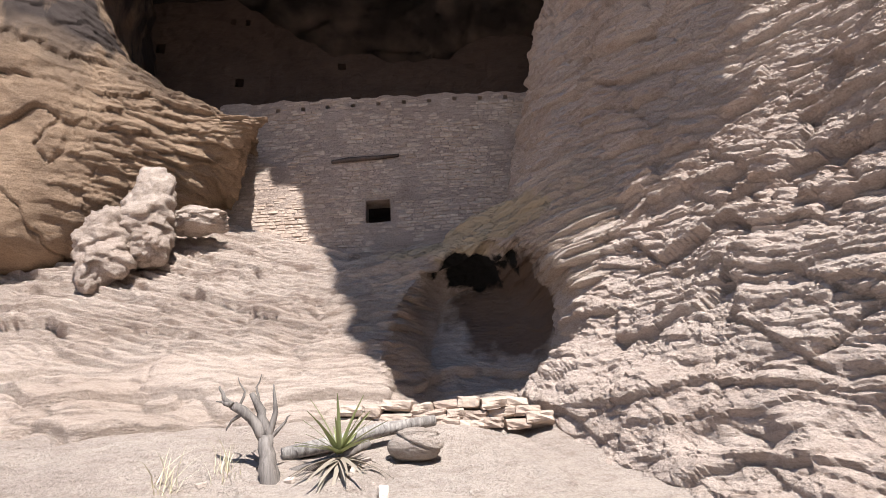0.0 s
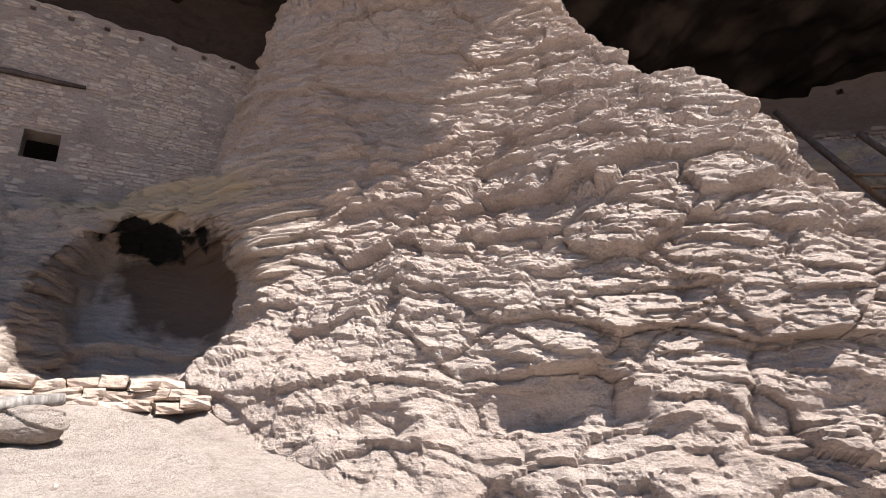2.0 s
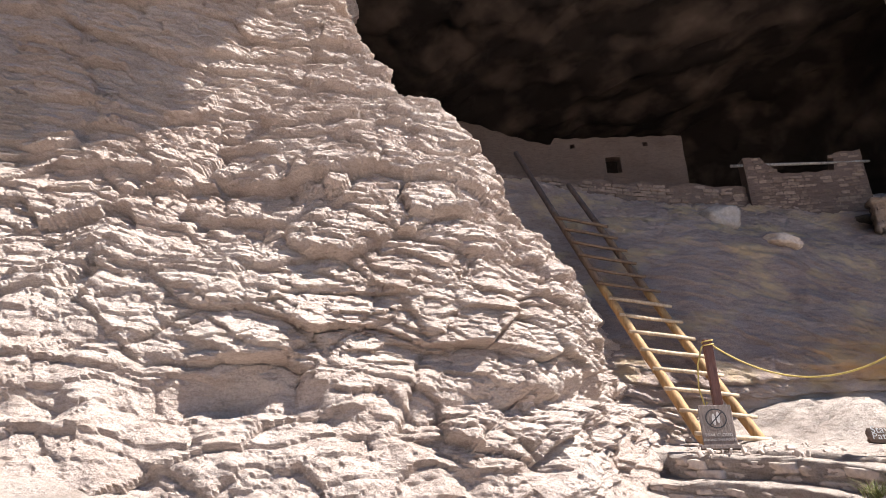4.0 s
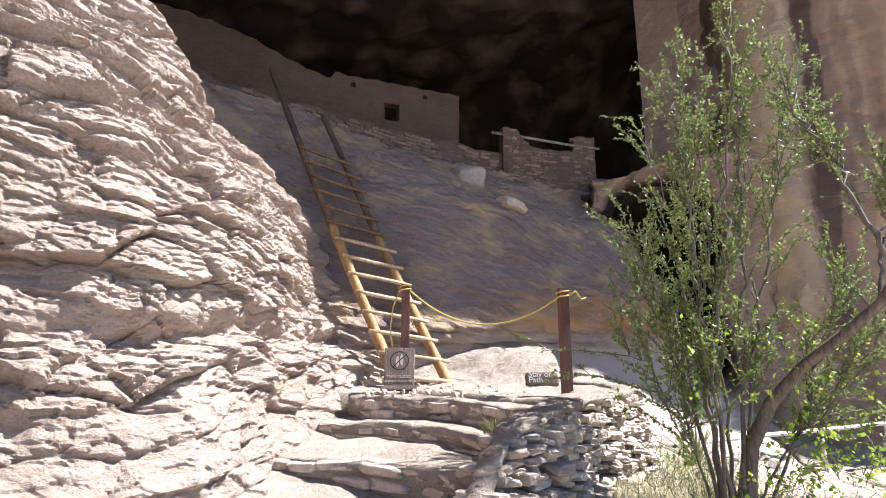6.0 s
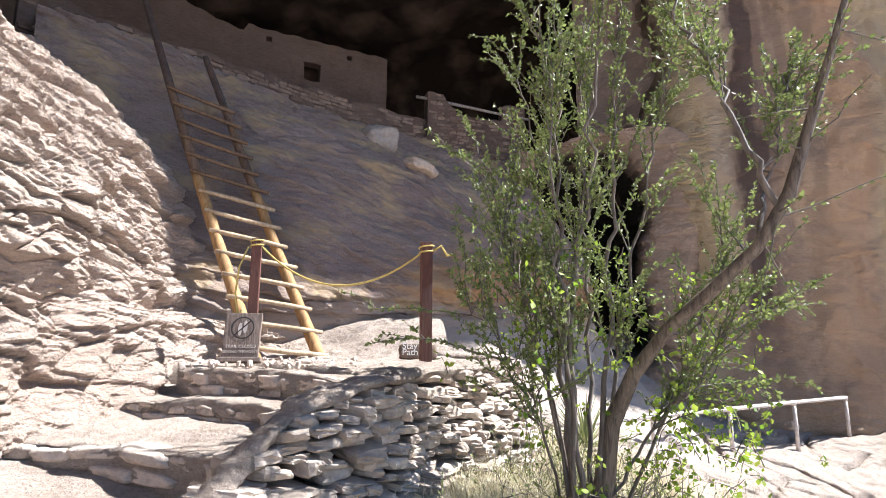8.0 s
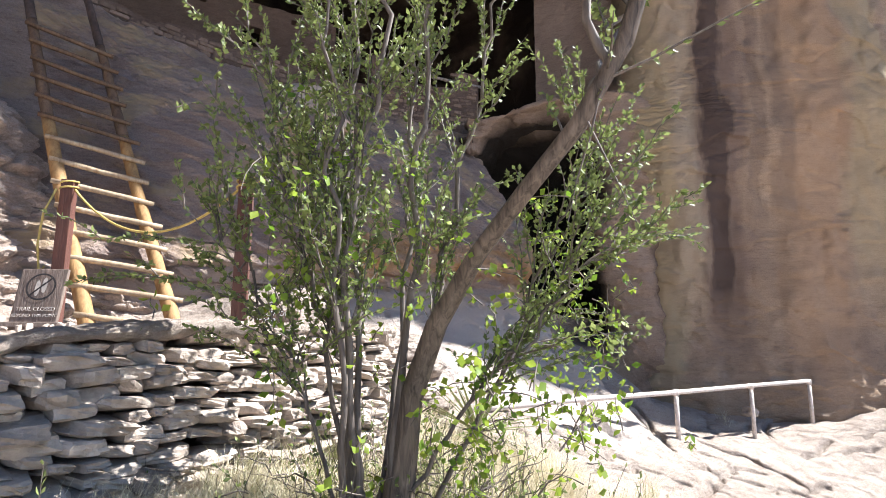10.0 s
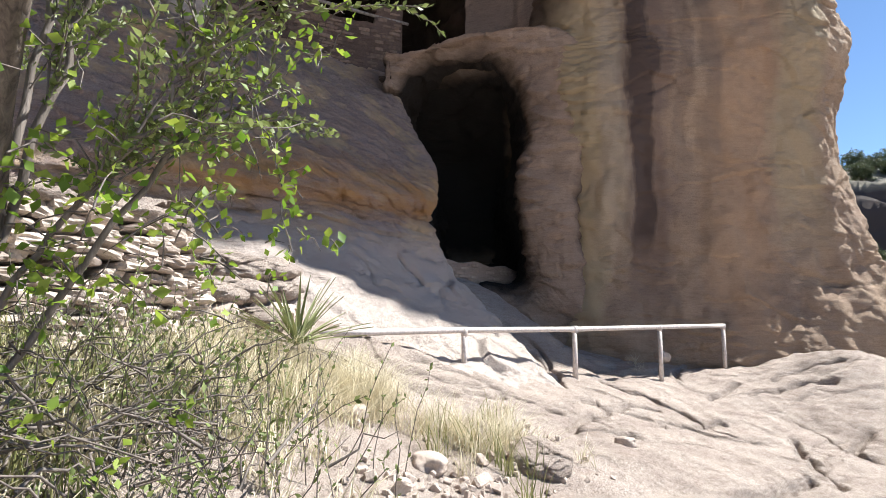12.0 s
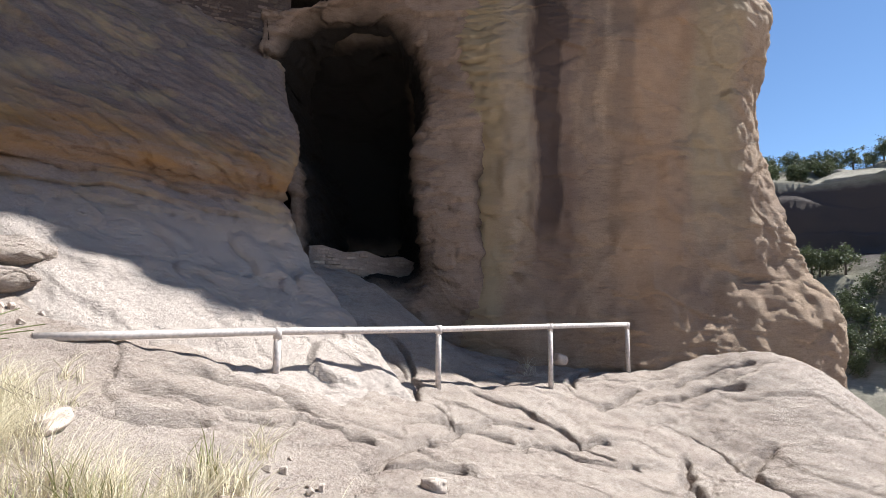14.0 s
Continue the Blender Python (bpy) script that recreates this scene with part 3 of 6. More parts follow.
SLAB = [
    slab_row((-0.4, -0.4, -0.4, -0.6, -1.4, -1.6, -1.5, -1.0, -0.6), (-3.5, -1.5, 0.3, 1.6, 3.2, 4.8, 6.2, 7.2, 7.6), (1.4, 1.1, 0.8, 0.2, -2.9, -3.5, -3.2, -2.4, 2.0)),
    slab_row((1.5, 1.5, 1.5, 1.5, 1.35, 1.1, 0.9, 0.9, 1.0), (-3.5, -1.5, 0.3, 1.6, 3.2, 4.8, 6.2, 7.1, 7.5), (1.6, 1.3, 0.9, 0.6, 0.1, -0.2, -0.3, 0.0, 3.5)),
    slab_row((2.2, 2.2, 2.0, 2.0, 2.0, 2.05, 2.05, 2.1, 2.2), (-3.5, -1.5, 0.3, 1.6, 3.2, 4.8, 6.2, 6.9, 7.3), (1.8, 1.45, 0.8, 0.5, 0.4, 0.35, 0.35, 0.7, 4.0)),
    slab_row((2.5, 2.5, 2.4, 2.4, 2.4, 2.45, 2.5, 2.6, 2.6), (-3.5, -1.5, 0.3, 1.6, 3.2, 4.8, 6.2, 7.0, 7.4), (2.0, 1.7, 1.0, 0.5, 0.25, 0.15, 0.15, 0.6, 4.0)),
    slab_row(3.6, (-3.5, -1.5, 0.3, 1.6, 3.2, 4.8, 6.4, 7.5, 8.0), (2.6, 2.4, 1.5, 1.1, 0.95, 0.95, 0.95, 1.3, 4.5)),
    slab_row((4.85, 4.85, 4.85, 4.85, 4.85, 4.85, 5.0, 5.4, 5.4), (-3.5, -1.5, 0.3, 1.6, 3.2, 4.8, 6.6, 8.2, 8.8), (3.3, 3.1, 2.3, 1.85, 1.7, 1.8, 2.2, 3.0, 6.0)),
    slab_row((5.9, 5.9, 5.9, 5.9, 5.9, 5.9, 6.1, 6.35, 6.35), (-3.5, -1.5, 0.3, 1.6, 3.2, 4.8, 7.0, 9.2, 10.2), (3.9, 3.8, 3.4, 3.2, 3.4, 3.6, 3.7, 4.2, 5.2)),
    slab_row((7.0, 6.9, 6.8, 6.8, 6.9, 7.0, 7.0, 7.0, 7.0), (-3.5, -1.5, 0.3, 1.6, 3.2, 5.0, 7.6, 10.4, 12.0), (4.5, 4.5, 4.4, 4.5, 4.8, 5.0, 4.5, 3.7, 3.3)),
    slab_row(7.55, (-3.5, -1.5, 0.3, 1.6, 3.2, 5.2, 7.8, 10.6, 12.4), (6.0, 6.2, 6.5, 6.8, 7.0, 6.8, 6.0, 4.8, 4.0)),
    slab_row(7.65, (-3.5, -1.5, 0.3, 1.6, 3.2, 5.2, 7.8, 10.6, 12.4), (17, 17, 17, 17, 17, 17, 17, 17, 17)),
]


def slab_relief(p):
    s = (p[:, 0] - 10.3) * 0.74 - (p[:, 1] - 0.4) * 0.67
    r = 0.09 * fbm(p * 0.8, 4, 61) + 0.02 * fbm(p * 4, 3, 62)
    tilt = p.copy()
    tilt[:, 2] += 0.45 * s
    r += (0.2 + 0.4 * smooth(1.5, 2.5, p[:, 2])) * (ledges(tilt, 0.45, 0.12, 63) + flakes(tilt, 0.9, 0.24, 0.08, 67) + flakes(tilt, 0.3, 0.08, 0.03, 68))
    r += smooth(4.8, 5.6, p[:, 2]) * chips(p, 0.5, 0.14, 0.06, 64) + smooth(2.6, 2.0, p[:, 2]) * smooth(1.2, 1.8, p[:, 2]) * ledges(p, 0.22, 0.12, 65) + smooth(1.7, 1.2, p[:, 2]) * chips(p, 0.8, 0.5, 0.06, 66)
    return r


def slab_stain(nd, lk, col):
    pn = texture(nd, lk, "ShaderNodeTexNoise", 0.9, coords(nd, lk, (1, 1, 1.6)), detail=6, roughness=0.62)
    pr_ = ramp(nd, [(0.50, (0, 0, 0)), (0.64, (0.75, 0.75, 0.75))])
    lk.new(pn.outputs[0], pr_.inputs[0])
    col = mix(nd, lk, pr_.outputs[0], col, (0.50, 0.37, 0.22))
    low = height_mask(nd, lk, "Z", 3.2, 2.5)
    high = height_mask(nd, lk, "Z", 1.9, 2.2)
    m = nd.new("ShaderNodeMath")
    m.operation = "MULTIPLY"
    lk.new(low, m.inputs[0])
    lk.new(high, m.inputs[1])
    m2 = nd.new("ShaderNodeMath")
    m2.operation = "MULTIPLY"
    lk.new(m.outputs[0], m2.inputs[0])
    lk.new(height_mask(nd, lk, "Y", 0.2, -1.0), m2.inputs[1])
    m2.use_clamp = True
    n = texture(nd, lk, "ShaderNodeTexNoise", 2.2, coords(nd, lk, (0.5, 0.5, 2.5)), detail=5)
    r = ramp(nd, [(0.35, (0.2, 0.2, 0.2)), (0.65, (0.85, 0.85, 0.85))])
    lk.new(n.outputs[0], r.inputs[0])
    m3 = nd.new("ShaderNodeMath")
    m3.operation = "MULTIPLY"
    lk.new(m2.outputs[0], m3.inputs[0])
    lk.new(r.outputs[0], m3.inputs[1])
    col = mix(nd, lk, m3.outputs[0], col, (0.44, 0.24, 0.09))
    return mix(nd, lk, height_mask(nd, lk, "Z", 2.0, 1.3), col, (0.53, 0.45, 0.40))


ROCK_SLAB = rock_material("smooth_slab_rock", (0.42, 0.335, 0.295), (0.335, 0.262, 0.235), (0.26, 0.195, 0.178), patch=0.5, strata=0.35, soot=slab_stain)
rock("cave_slab_rock", loft(SLAB, 0.038, 0.038, {8: 5}), (0, -8, 3), slab_relief, ROCK_SLAB, "smooth sloping rock slab below the cave terrace, ochre along its foot")

# back of the great cave, closing it
BACK = [
    [(10, 22, z), (16, 19, z), (22, 16, z), (27, 11, z), (29, 5, z), (29, 0, z), (27, -4, z), (24, -6, z)] for z in (6.0, 9.0, 12.0, 16.5)
]
rock("cave_back_rock", loft(BACK, 0.25, 0.25), (10, 0, 9), lambda p: 0.5 * fbm(p * 0.3, 4, 71) + chips(p, 1.5, 0.7, 0.3, 72), ROOF_SOOT, "dark sooty back wall of the great cave")


# ---------- right-hand cliff: dark hole, streaked face, lit edge ----------
# rows by height, stations from inside the hole round its lip, along the face, round the edge and back
def cliff_level(z, pts, lean):
    return [(x + lean, y, z) for x, y in pts]


CLIFF = [
    cliff_level(-3.0, ((19.0, 1.5), (22.0, -4.5), (20.6, -6.0), (18.6, -6.6), (17.7, -7.6), (17.4, -9.2), (17.3, -10.8), (17.4, -12.4), (17.9, -13.9), (19.5, -15.2), (24, -16)), -0.2),
    cliff_level(0.0, ((19.0, 1.5), (22.0, -4.5), (20.6, -6.0), (18.8, -6.6), (18.0, -7.6), (17.8, -9.2), (17.6, -10.8), (17.6, -12.3), (18.0, -14.2), (19.4, -15.3), (24, -16)), -0.1),
    cliff_level(1.3, ((19.0, 1.5), (22.2, -4.5), (20.8, -6.1), (18.9, -6.8), (18.15, -7.8), (18.1, -9.2), (17.9, -10.8), (18.0, -12.2), (18.3, -13.9), (19.6, -14.9), (24, -15)), 0.0),
    cliff_level(3.0, ((19.0, 1.5), (22.4, -4.3), (21.0, -6.2), (19.0, -6.9), (18.2, -7.9), (18.1, -9.2), (18.0, -10.8), (18.1, -12.2), (18.4, -13.5), (19.7, -14.5), (24, -15)), 0.0),
    cliff_level(5.1, ((19.0, 1.5), (22.0, -4.0), (20.6, -6.0), (18.7, -6.7), (18.0, -7.8), (17.95, -9.2), (17.9, -10.8), (18.0, -12.2), (18.3, -13.1), (19.6, -14.1), (24, -15)), 0.0),
    cliff_level(6.1, ((19.4, 0.5), (20.6, -4.0), (19.6, -5.4), (18.6, -6.3), (17.95, -7.7), (17.85, -9.2), (17.8, -10.8), (17.75, -12.1), (18.1, -13.1), (19.2, -14.0), (24, -15)), 0.0),
    cliff_level(6.8, ((19.6, -2.6), (19.3, -3.9), (19.0, -5.1), (18.6, -6.3), (18.1, -7.7), (17.85, -9.2), (17.7, -10.8), (17.65, -12.1), (17.9, -13.15), (19.1, -14.1), (24, -15)), 0.0),
    cliff_level(7.4, ((26, -6.0), (23.5, -6.2), (21.3, -6.2), (18.9, -6.6), (18.2, -7.7), (17.85, -9.2), (17.7, -10.8), (17.65, -12.0), (17.9, -13.0), (19.1, -14.0), (24, -15)), 0.0),
    cliff_level(9.5, ((26, -6.0), (23.5, -6.2), (21.3, -6.2), (19.0, -6.6), (18.3, -7.7), (17.9, -9.2), (17.7, -10.8), (17.7, -11.9), (18.0, -12.75), (19.3, -13.9), (24, -15)), 0.0),
    cliff_level(16.0, ((26, -6.0), (23.5, -6.2), (21.3, -6.2), (19.0, -6.6), (18.2, -7.7), (17.9, -9.2), (17.8, -10.8), (18.0, -12.0), (18.5, -12.9), (20.0, -13.9), (24, -15)), 0.0),
    cliff_level(40.0, ((26, -6.0), (23.5, -6.2), (21.3, -6.2), (19.0, -6.6), (18.6, -7.7), (18.4, -9.2), (18.4, -10.8), (18.8, -12.0), (19.8, -12.9), (21.0, -13.9), (25, -15)), 0.6),
]


def cliff_relief(p):
    y, z = p[:, 1], p[:, 2]
    r = 0.16 * fbm(p * 0.5, 4, 81) + 0.02 * fbm(p * 4, 4, 82)
    up = p * np.array([1, 1.6, 0.35])
    r += 0.07 * fbm(up, 3, 83)
    lip = np.exp(-(((y + 6.9) / 0.8) ** 2)) * smooth(3.5, 4.6, z) * smooth(8, 6.5, z)
    foot = smooth(0.6, -0.4, z)
    edge = smooth(-11.8, -13, y)
    r += lip * ledges(p, 0.25, 0.22, 84) + foot * (0.06 + ledges(p, 0.3, 0.06, 85)) + edge * (chips(p, 1.3, 1.6, 0.08, 86) + 0.05 * fbm(p * 1.5, 4, 87))
    return r + flakes(p, 1.2, 0.8, 0.05, 88) + 0.02 * fbm(p * 5, 3, 89) + smooth(0.45, 0.6, fbm(p * 0.6, 3, 91)) * flakes(p, 0.5, 0.16, 0.06, 92) + 0.02 * fbm(p * 2.2, 4, 90)


def cliff_stain_shade(nd, lk, col):
    """Water stains: a broad dark streak, fainter ones beside it; soot and painted shade inside the hole."""
    g = nd.new("ShaderNodeNewGeometry")
    sp = nd.new("ShaderNodeSeparateXYZ")
    wob = texture(nd, lk, "ShaderNodeTexNoise", 0.8, coords(nd, lk, (1, 1, 0.6)), detail=4)
    fine = texture(nd, lk, "ShaderNodeTexNoise", 5.0, coords(nd, lk, (1, 1, 0.3)), detail=4)
    lk.new(g.outputs["Position"], sp.inputs[0])

    def math_node(op, a, b):
        m = nd.new("ShaderNodeMath")
        m.operation = op
        for s, v in zip(m.inputs, (a, b)):
            if isinstance(v, bpy.types.NodeSocket):
                lk.new(v, s)
            else:
                s.default_value = v
        return m.outputs[0]

    yy = math_node("ADD", sp.outputs[1], math_node("MULTIPLY", wob.outputs[0], 1.0))
    yy = math_node("ADD", yy, math_node("MULTIPLY", fine.outputs[0], 0.34))

    def streak(centre, half, z0, z1, colour, strength, soft=0.12):
        nonlocal col
        d = math_node("ABSOLUTE", math_node("SUBTRACT", yy, centre + 0.67), 0)
        r = nd.new("ShaderNodeMapRange")
        r.inputs["From Min"].default_value, r.inputs["From Max"].default_value = half + soft, half
        lk.new(d, r.inputs["Value"])
        f = math_node("MULTIPLY", r.outputs[0], height_mask(nd, lk, "Z", z0, z1))
        f = math_node("MULTIPLY", f, strength)
        col = mix(nd, lk, f, col, colour)

    streak(-7.2, 0.35, -1.0, 0.5, (0.54, 0.44, 0.28), 0.7, 0.4)
    streak(-8.1, 0.22, 1.0, 3.0, (0.58, 0.50, 0.38), 0.5, 0.3)
    streak(-8.9, 0.35, -0.6, 0.8, (0.24, 0.17, 0.14), 0.55, 0.35)
    streak(-9.7, 0.10, 2.8, 4.6, (0.22, 0.16, 0.13), 0.5)
    streak(-8.75, 0.20, 1.6, 2.2, (0.07, 0.050, 0.045), 0.95, 0.12)
    streak(-8.85, 0.36, 1.2, 2.0, (0.22, 0.16, 0.135), 0.35, 0.25)
    streak(-10.9, 0.5, -1.0, 0.5, (0.54, 0.355, 0.225), 0.45, 0.5)
    streak(-12.3, 0.4, 1.5, 3.5, (0.50, 0.42, 0.27), 0.5, 0.4)
    streak(-10.3, 0.12, 3.0, 5.0, (0.20, 0.15, 0.125), 0.5, 0.2)
    # Soot of the hole, its shade painted in with it as near-black.
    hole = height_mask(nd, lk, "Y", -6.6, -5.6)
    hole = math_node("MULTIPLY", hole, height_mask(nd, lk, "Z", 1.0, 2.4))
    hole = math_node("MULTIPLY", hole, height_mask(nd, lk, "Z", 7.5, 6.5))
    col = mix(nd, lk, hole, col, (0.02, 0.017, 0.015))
    # Shade on the inner cliff above the hole, painted dark brown.
    inner_shade = math_node("MULTIPLY", height_mask(nd, lk, "Y", -7.6, -6.6), height_mask(nd, lk, "Z", 6.9, 8.2))
    return mix(nd, lk, math_node("MULTIPLY", inner_shade, 0.7), col, (0.06, 0.045, 0.04))


ROCK_CLIFF = rock_material("streaked_cliff_rock", (0.56, 0.43, 0.315), (0.46, 0.34, 0.248), (0.34, 0.245, 0.187), patch=0.55, strata=0.2, fine=1.2, soot=cliff_stain_shade)
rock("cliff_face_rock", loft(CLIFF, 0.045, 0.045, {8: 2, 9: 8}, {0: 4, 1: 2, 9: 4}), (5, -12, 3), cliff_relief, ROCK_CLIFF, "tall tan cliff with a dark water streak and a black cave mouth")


# rounded mouth of the dark hole: a ring of rock, from the tunnel over the lip to the outer face
MOUTH = [(-2.70, 5.8), (-2.78, 4.3), (-3.35, 3.4), (-3.75, 1.25), (-4.9, 0.95), (-5.95, 1.15), (-5.75, 3.4), (-6.05, 4.9), (-5.75, 6.35), (-4.7, 6.9), (-3.35, 6.7)]
MOUTH_RINGS = [(0.62, 4.6), (0.82, 3.2), (0.90, 1.8), (0.95, 0.9), (1.0, 0.4), (1.08, 0.12), (1.25, 0.0), (1.6, -0.05), (2.0, 0.0), (2.3, 0.5)]


# Darkens with depth into the tunnel: soot and painted shade in one.
def mouth_soot_shade(nd, lk, col):
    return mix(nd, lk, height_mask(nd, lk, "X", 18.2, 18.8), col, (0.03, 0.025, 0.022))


ROCK_MOUTH = rock_material("dark_mouth_rock", (0.50, 0.38, 0.29), (0.42, 0.31, 0.24), (0.33, 0.24, 0.19), soot=mouth_soot_shade)
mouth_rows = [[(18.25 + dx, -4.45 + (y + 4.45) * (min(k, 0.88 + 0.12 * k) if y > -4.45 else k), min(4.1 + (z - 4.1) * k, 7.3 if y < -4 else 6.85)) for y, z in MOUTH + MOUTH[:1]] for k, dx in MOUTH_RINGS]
rock("cave_mouth_rock", loft(mouth_rows, 0.05, 0.05), (8, -4.4, 4), lambda p: 0.10 * fbm(p * 0.9, 4, 101) + flakes(p, 0.7, 0.3, 0.07, 102) + flakes(p, 0.25, 0.1, 0.03, 103), ROCK_MOUTH, "rounded mouth of a small cave, soot and shade painted inside")


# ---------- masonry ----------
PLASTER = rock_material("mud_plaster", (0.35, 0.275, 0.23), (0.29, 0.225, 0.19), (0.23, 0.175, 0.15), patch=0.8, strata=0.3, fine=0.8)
# Two darker copies of the plaster, holding the shade of the deep walls.
PLASTER_DARK = rock_material("shaded_plaster", (0.205, 0.15, 0.126), (0.16, 0.116, 0.097), (0.115, 0.082, 0.07), patch=0.6, strata=0.3, fine=0.8)
PLASTER_DEEP = rock_material("deep_shade_plaster", (0.105, 0.072, 0.058), (0.08, 0.054, 0.044), (0.055, 0.037, 0.031), patch=0.6, strata=0.3, fine=0.8)
MORTAR = rock_material("mud_mortar", (0.44, 0.355, 0.30), (0.38, 0.30, 0.255), (0.31, 0.24, 0.205), patch=1.2, strata=0.3, fine=0.7)


def stone_material(name, light, dark):
    m, nd, lk, bs = material(name)
    info = nd.new("ShaderNodeObjectInfo")
    geo = nd.new("ShaderNodeNewGeometry")
    ad = nd.new("ShaderNodeMath")
    ad.operation = "ADD"
    lk.new(info.outputs["Random"], ad.inputs[0])
    lk.new(geo.outputs["Random Per Island"], ad.inputs[1])
    fr = nd.new("ShaderNodeMath")
    fr.operation = "FRACT"
    lk.new(ad.outputs[0], fr.inputs[0])
    pos = coords(nd, lk)
    n = texture(nd, lk, "ShaderNodeTexNoise", 12, pos, detail=6, roughness=0.65)
    g = texture(nd, lk, "ShaderNodeTexNoise", 60, pos, detail=4)
    r1 = ramp(nd, [(0.0, dark), (0.5, [(a + b) / 2 for a, b in zip(light, dark)]), (1.0, light)])
    lk.new(fr.outputs[0], r1.inputs[0])
    r2 = ramp(nd, [(0.3, (0.68, 0.66, 0.64)), (0.65, (1.08, 1.05, 1.0))])
    lk.new(n.outputs[0], r2.inputs[0])
    lk.new(mix(nd, lk, 1.0, r1.outputs[0], r2.outputs[0], "MULTIPLY"), bs.inputs["Base Color"])
    bs.inputs["Roughness"].default_value = 0.94
    bs.inputs["Specular IOR Level"].default_value = 0.2
    bump(nd, lk, bs, [(n.outputs[0], 0.03, 0.8), (g.outputs[0], 0.006, 0.7)])
    return m


STONE_WALL = stone_material("wall_stone", (0.50, 0.41, 0.35), (0.37, 0.29, 0.245))
STONE_GREY = stone_material("dry_wall_stone", (0.56, 0.49, 0.44), (0.33, 0.28, 0.25))
# Dark stone; on the terrace and stub walls it holds cave shade.
STONE_DARK = stone_material("dark_stone", (0.28, 0.21, 0.175), (0.15, 0.11, 0.09))
STONE_PALE = stone_material("pale_step_stone", (0.57, 0.49, 0.44), (0.46, 0.385, 0.34))


def stone_mesh(seed, cuts, rag, mat, square=9.0):
    """A unit stone, -0.5 to 0.5, with rounded and broken edges."""
    bm = bmesh.new()
    bmesh.ops.create_cube(bm, size=1.0)
    if cuts:
        bmesh.ops.subdivide_edges(bm, edges=bm.edges[:], cuts=cuts, use_grid_fill=True)
    else:
        bmesh.ops.bevel(bm, geom=bm.edges[:], offset=0.13, segments=1, affect="EDGES")
    p = np.array([v.co[:] for v in bm.verts])
    r = np.abs(p * 2) ** square
    p = p / np.maximum(r.sum(1), 1e-6)[:, None] ** (1 / square) * np.abs(p * 2).max(1)[:, None] if cuts else p
    q = p * 1.7 + seed * 13.7
    p = p * (1 + rag * fbm(q, 3, seed)[:, None]) + rag * 0.35 * np.stack([fbm(q * 2, 2, seed + 3), fbm(q * 2, 2, seed + 4), fbm(q * 2, 2, seed + 5)], 1)
    for v, c in zip(bm.verts, p):
        v.co = c
    for f in bm.faces:
        f.smooth = cuts > 3
    me = bpy.data.meshes.new("stone")
    bm.to_mesh(me)
    bm.free()
    me.materials.append(mat)
    return me


def place_stones(parent, spots, shapes, name="stone", limit=300):
    """Each spot is a matrix. The first ones are parts of their own, the rest is joined."""
    rng = random.Random(len(spots))
    for m in spots[:limit]:
        ob = new(name, rng.choice(shapes))
        ob.parent = parent
        ob.matrix_basis = m
    rest = spots[limit:]
    if rest:
        verts, faces, base = [], [], 0
        cache = []
        for me in shapes:
            v = np.array([x.co[:] for x in me.vertices])
            tri = []
            for f in me.polygons:
                vs = list(f.vertices)
                tri += [(vs[0], vs[k], vs[k + 1]) for k in range(1, len(vs) - 1)]
            cache.append((v, np.array(tri)))
        for m in rest:
            v, t = rng.choice(cache)
            mm = np.array(m)
            verts.append(v @ mm[:3, :3].T + mm[:3, 3])
            faces.append(t + base)
            base += len(v)
        ob = part("small_" + name + "s", quads_mesh("small_stones", np.concatenate(verts), np.concatenate(faces), shapes[0].materials[0], False), parent=parent)
        tagged(ob, kind="stuff")


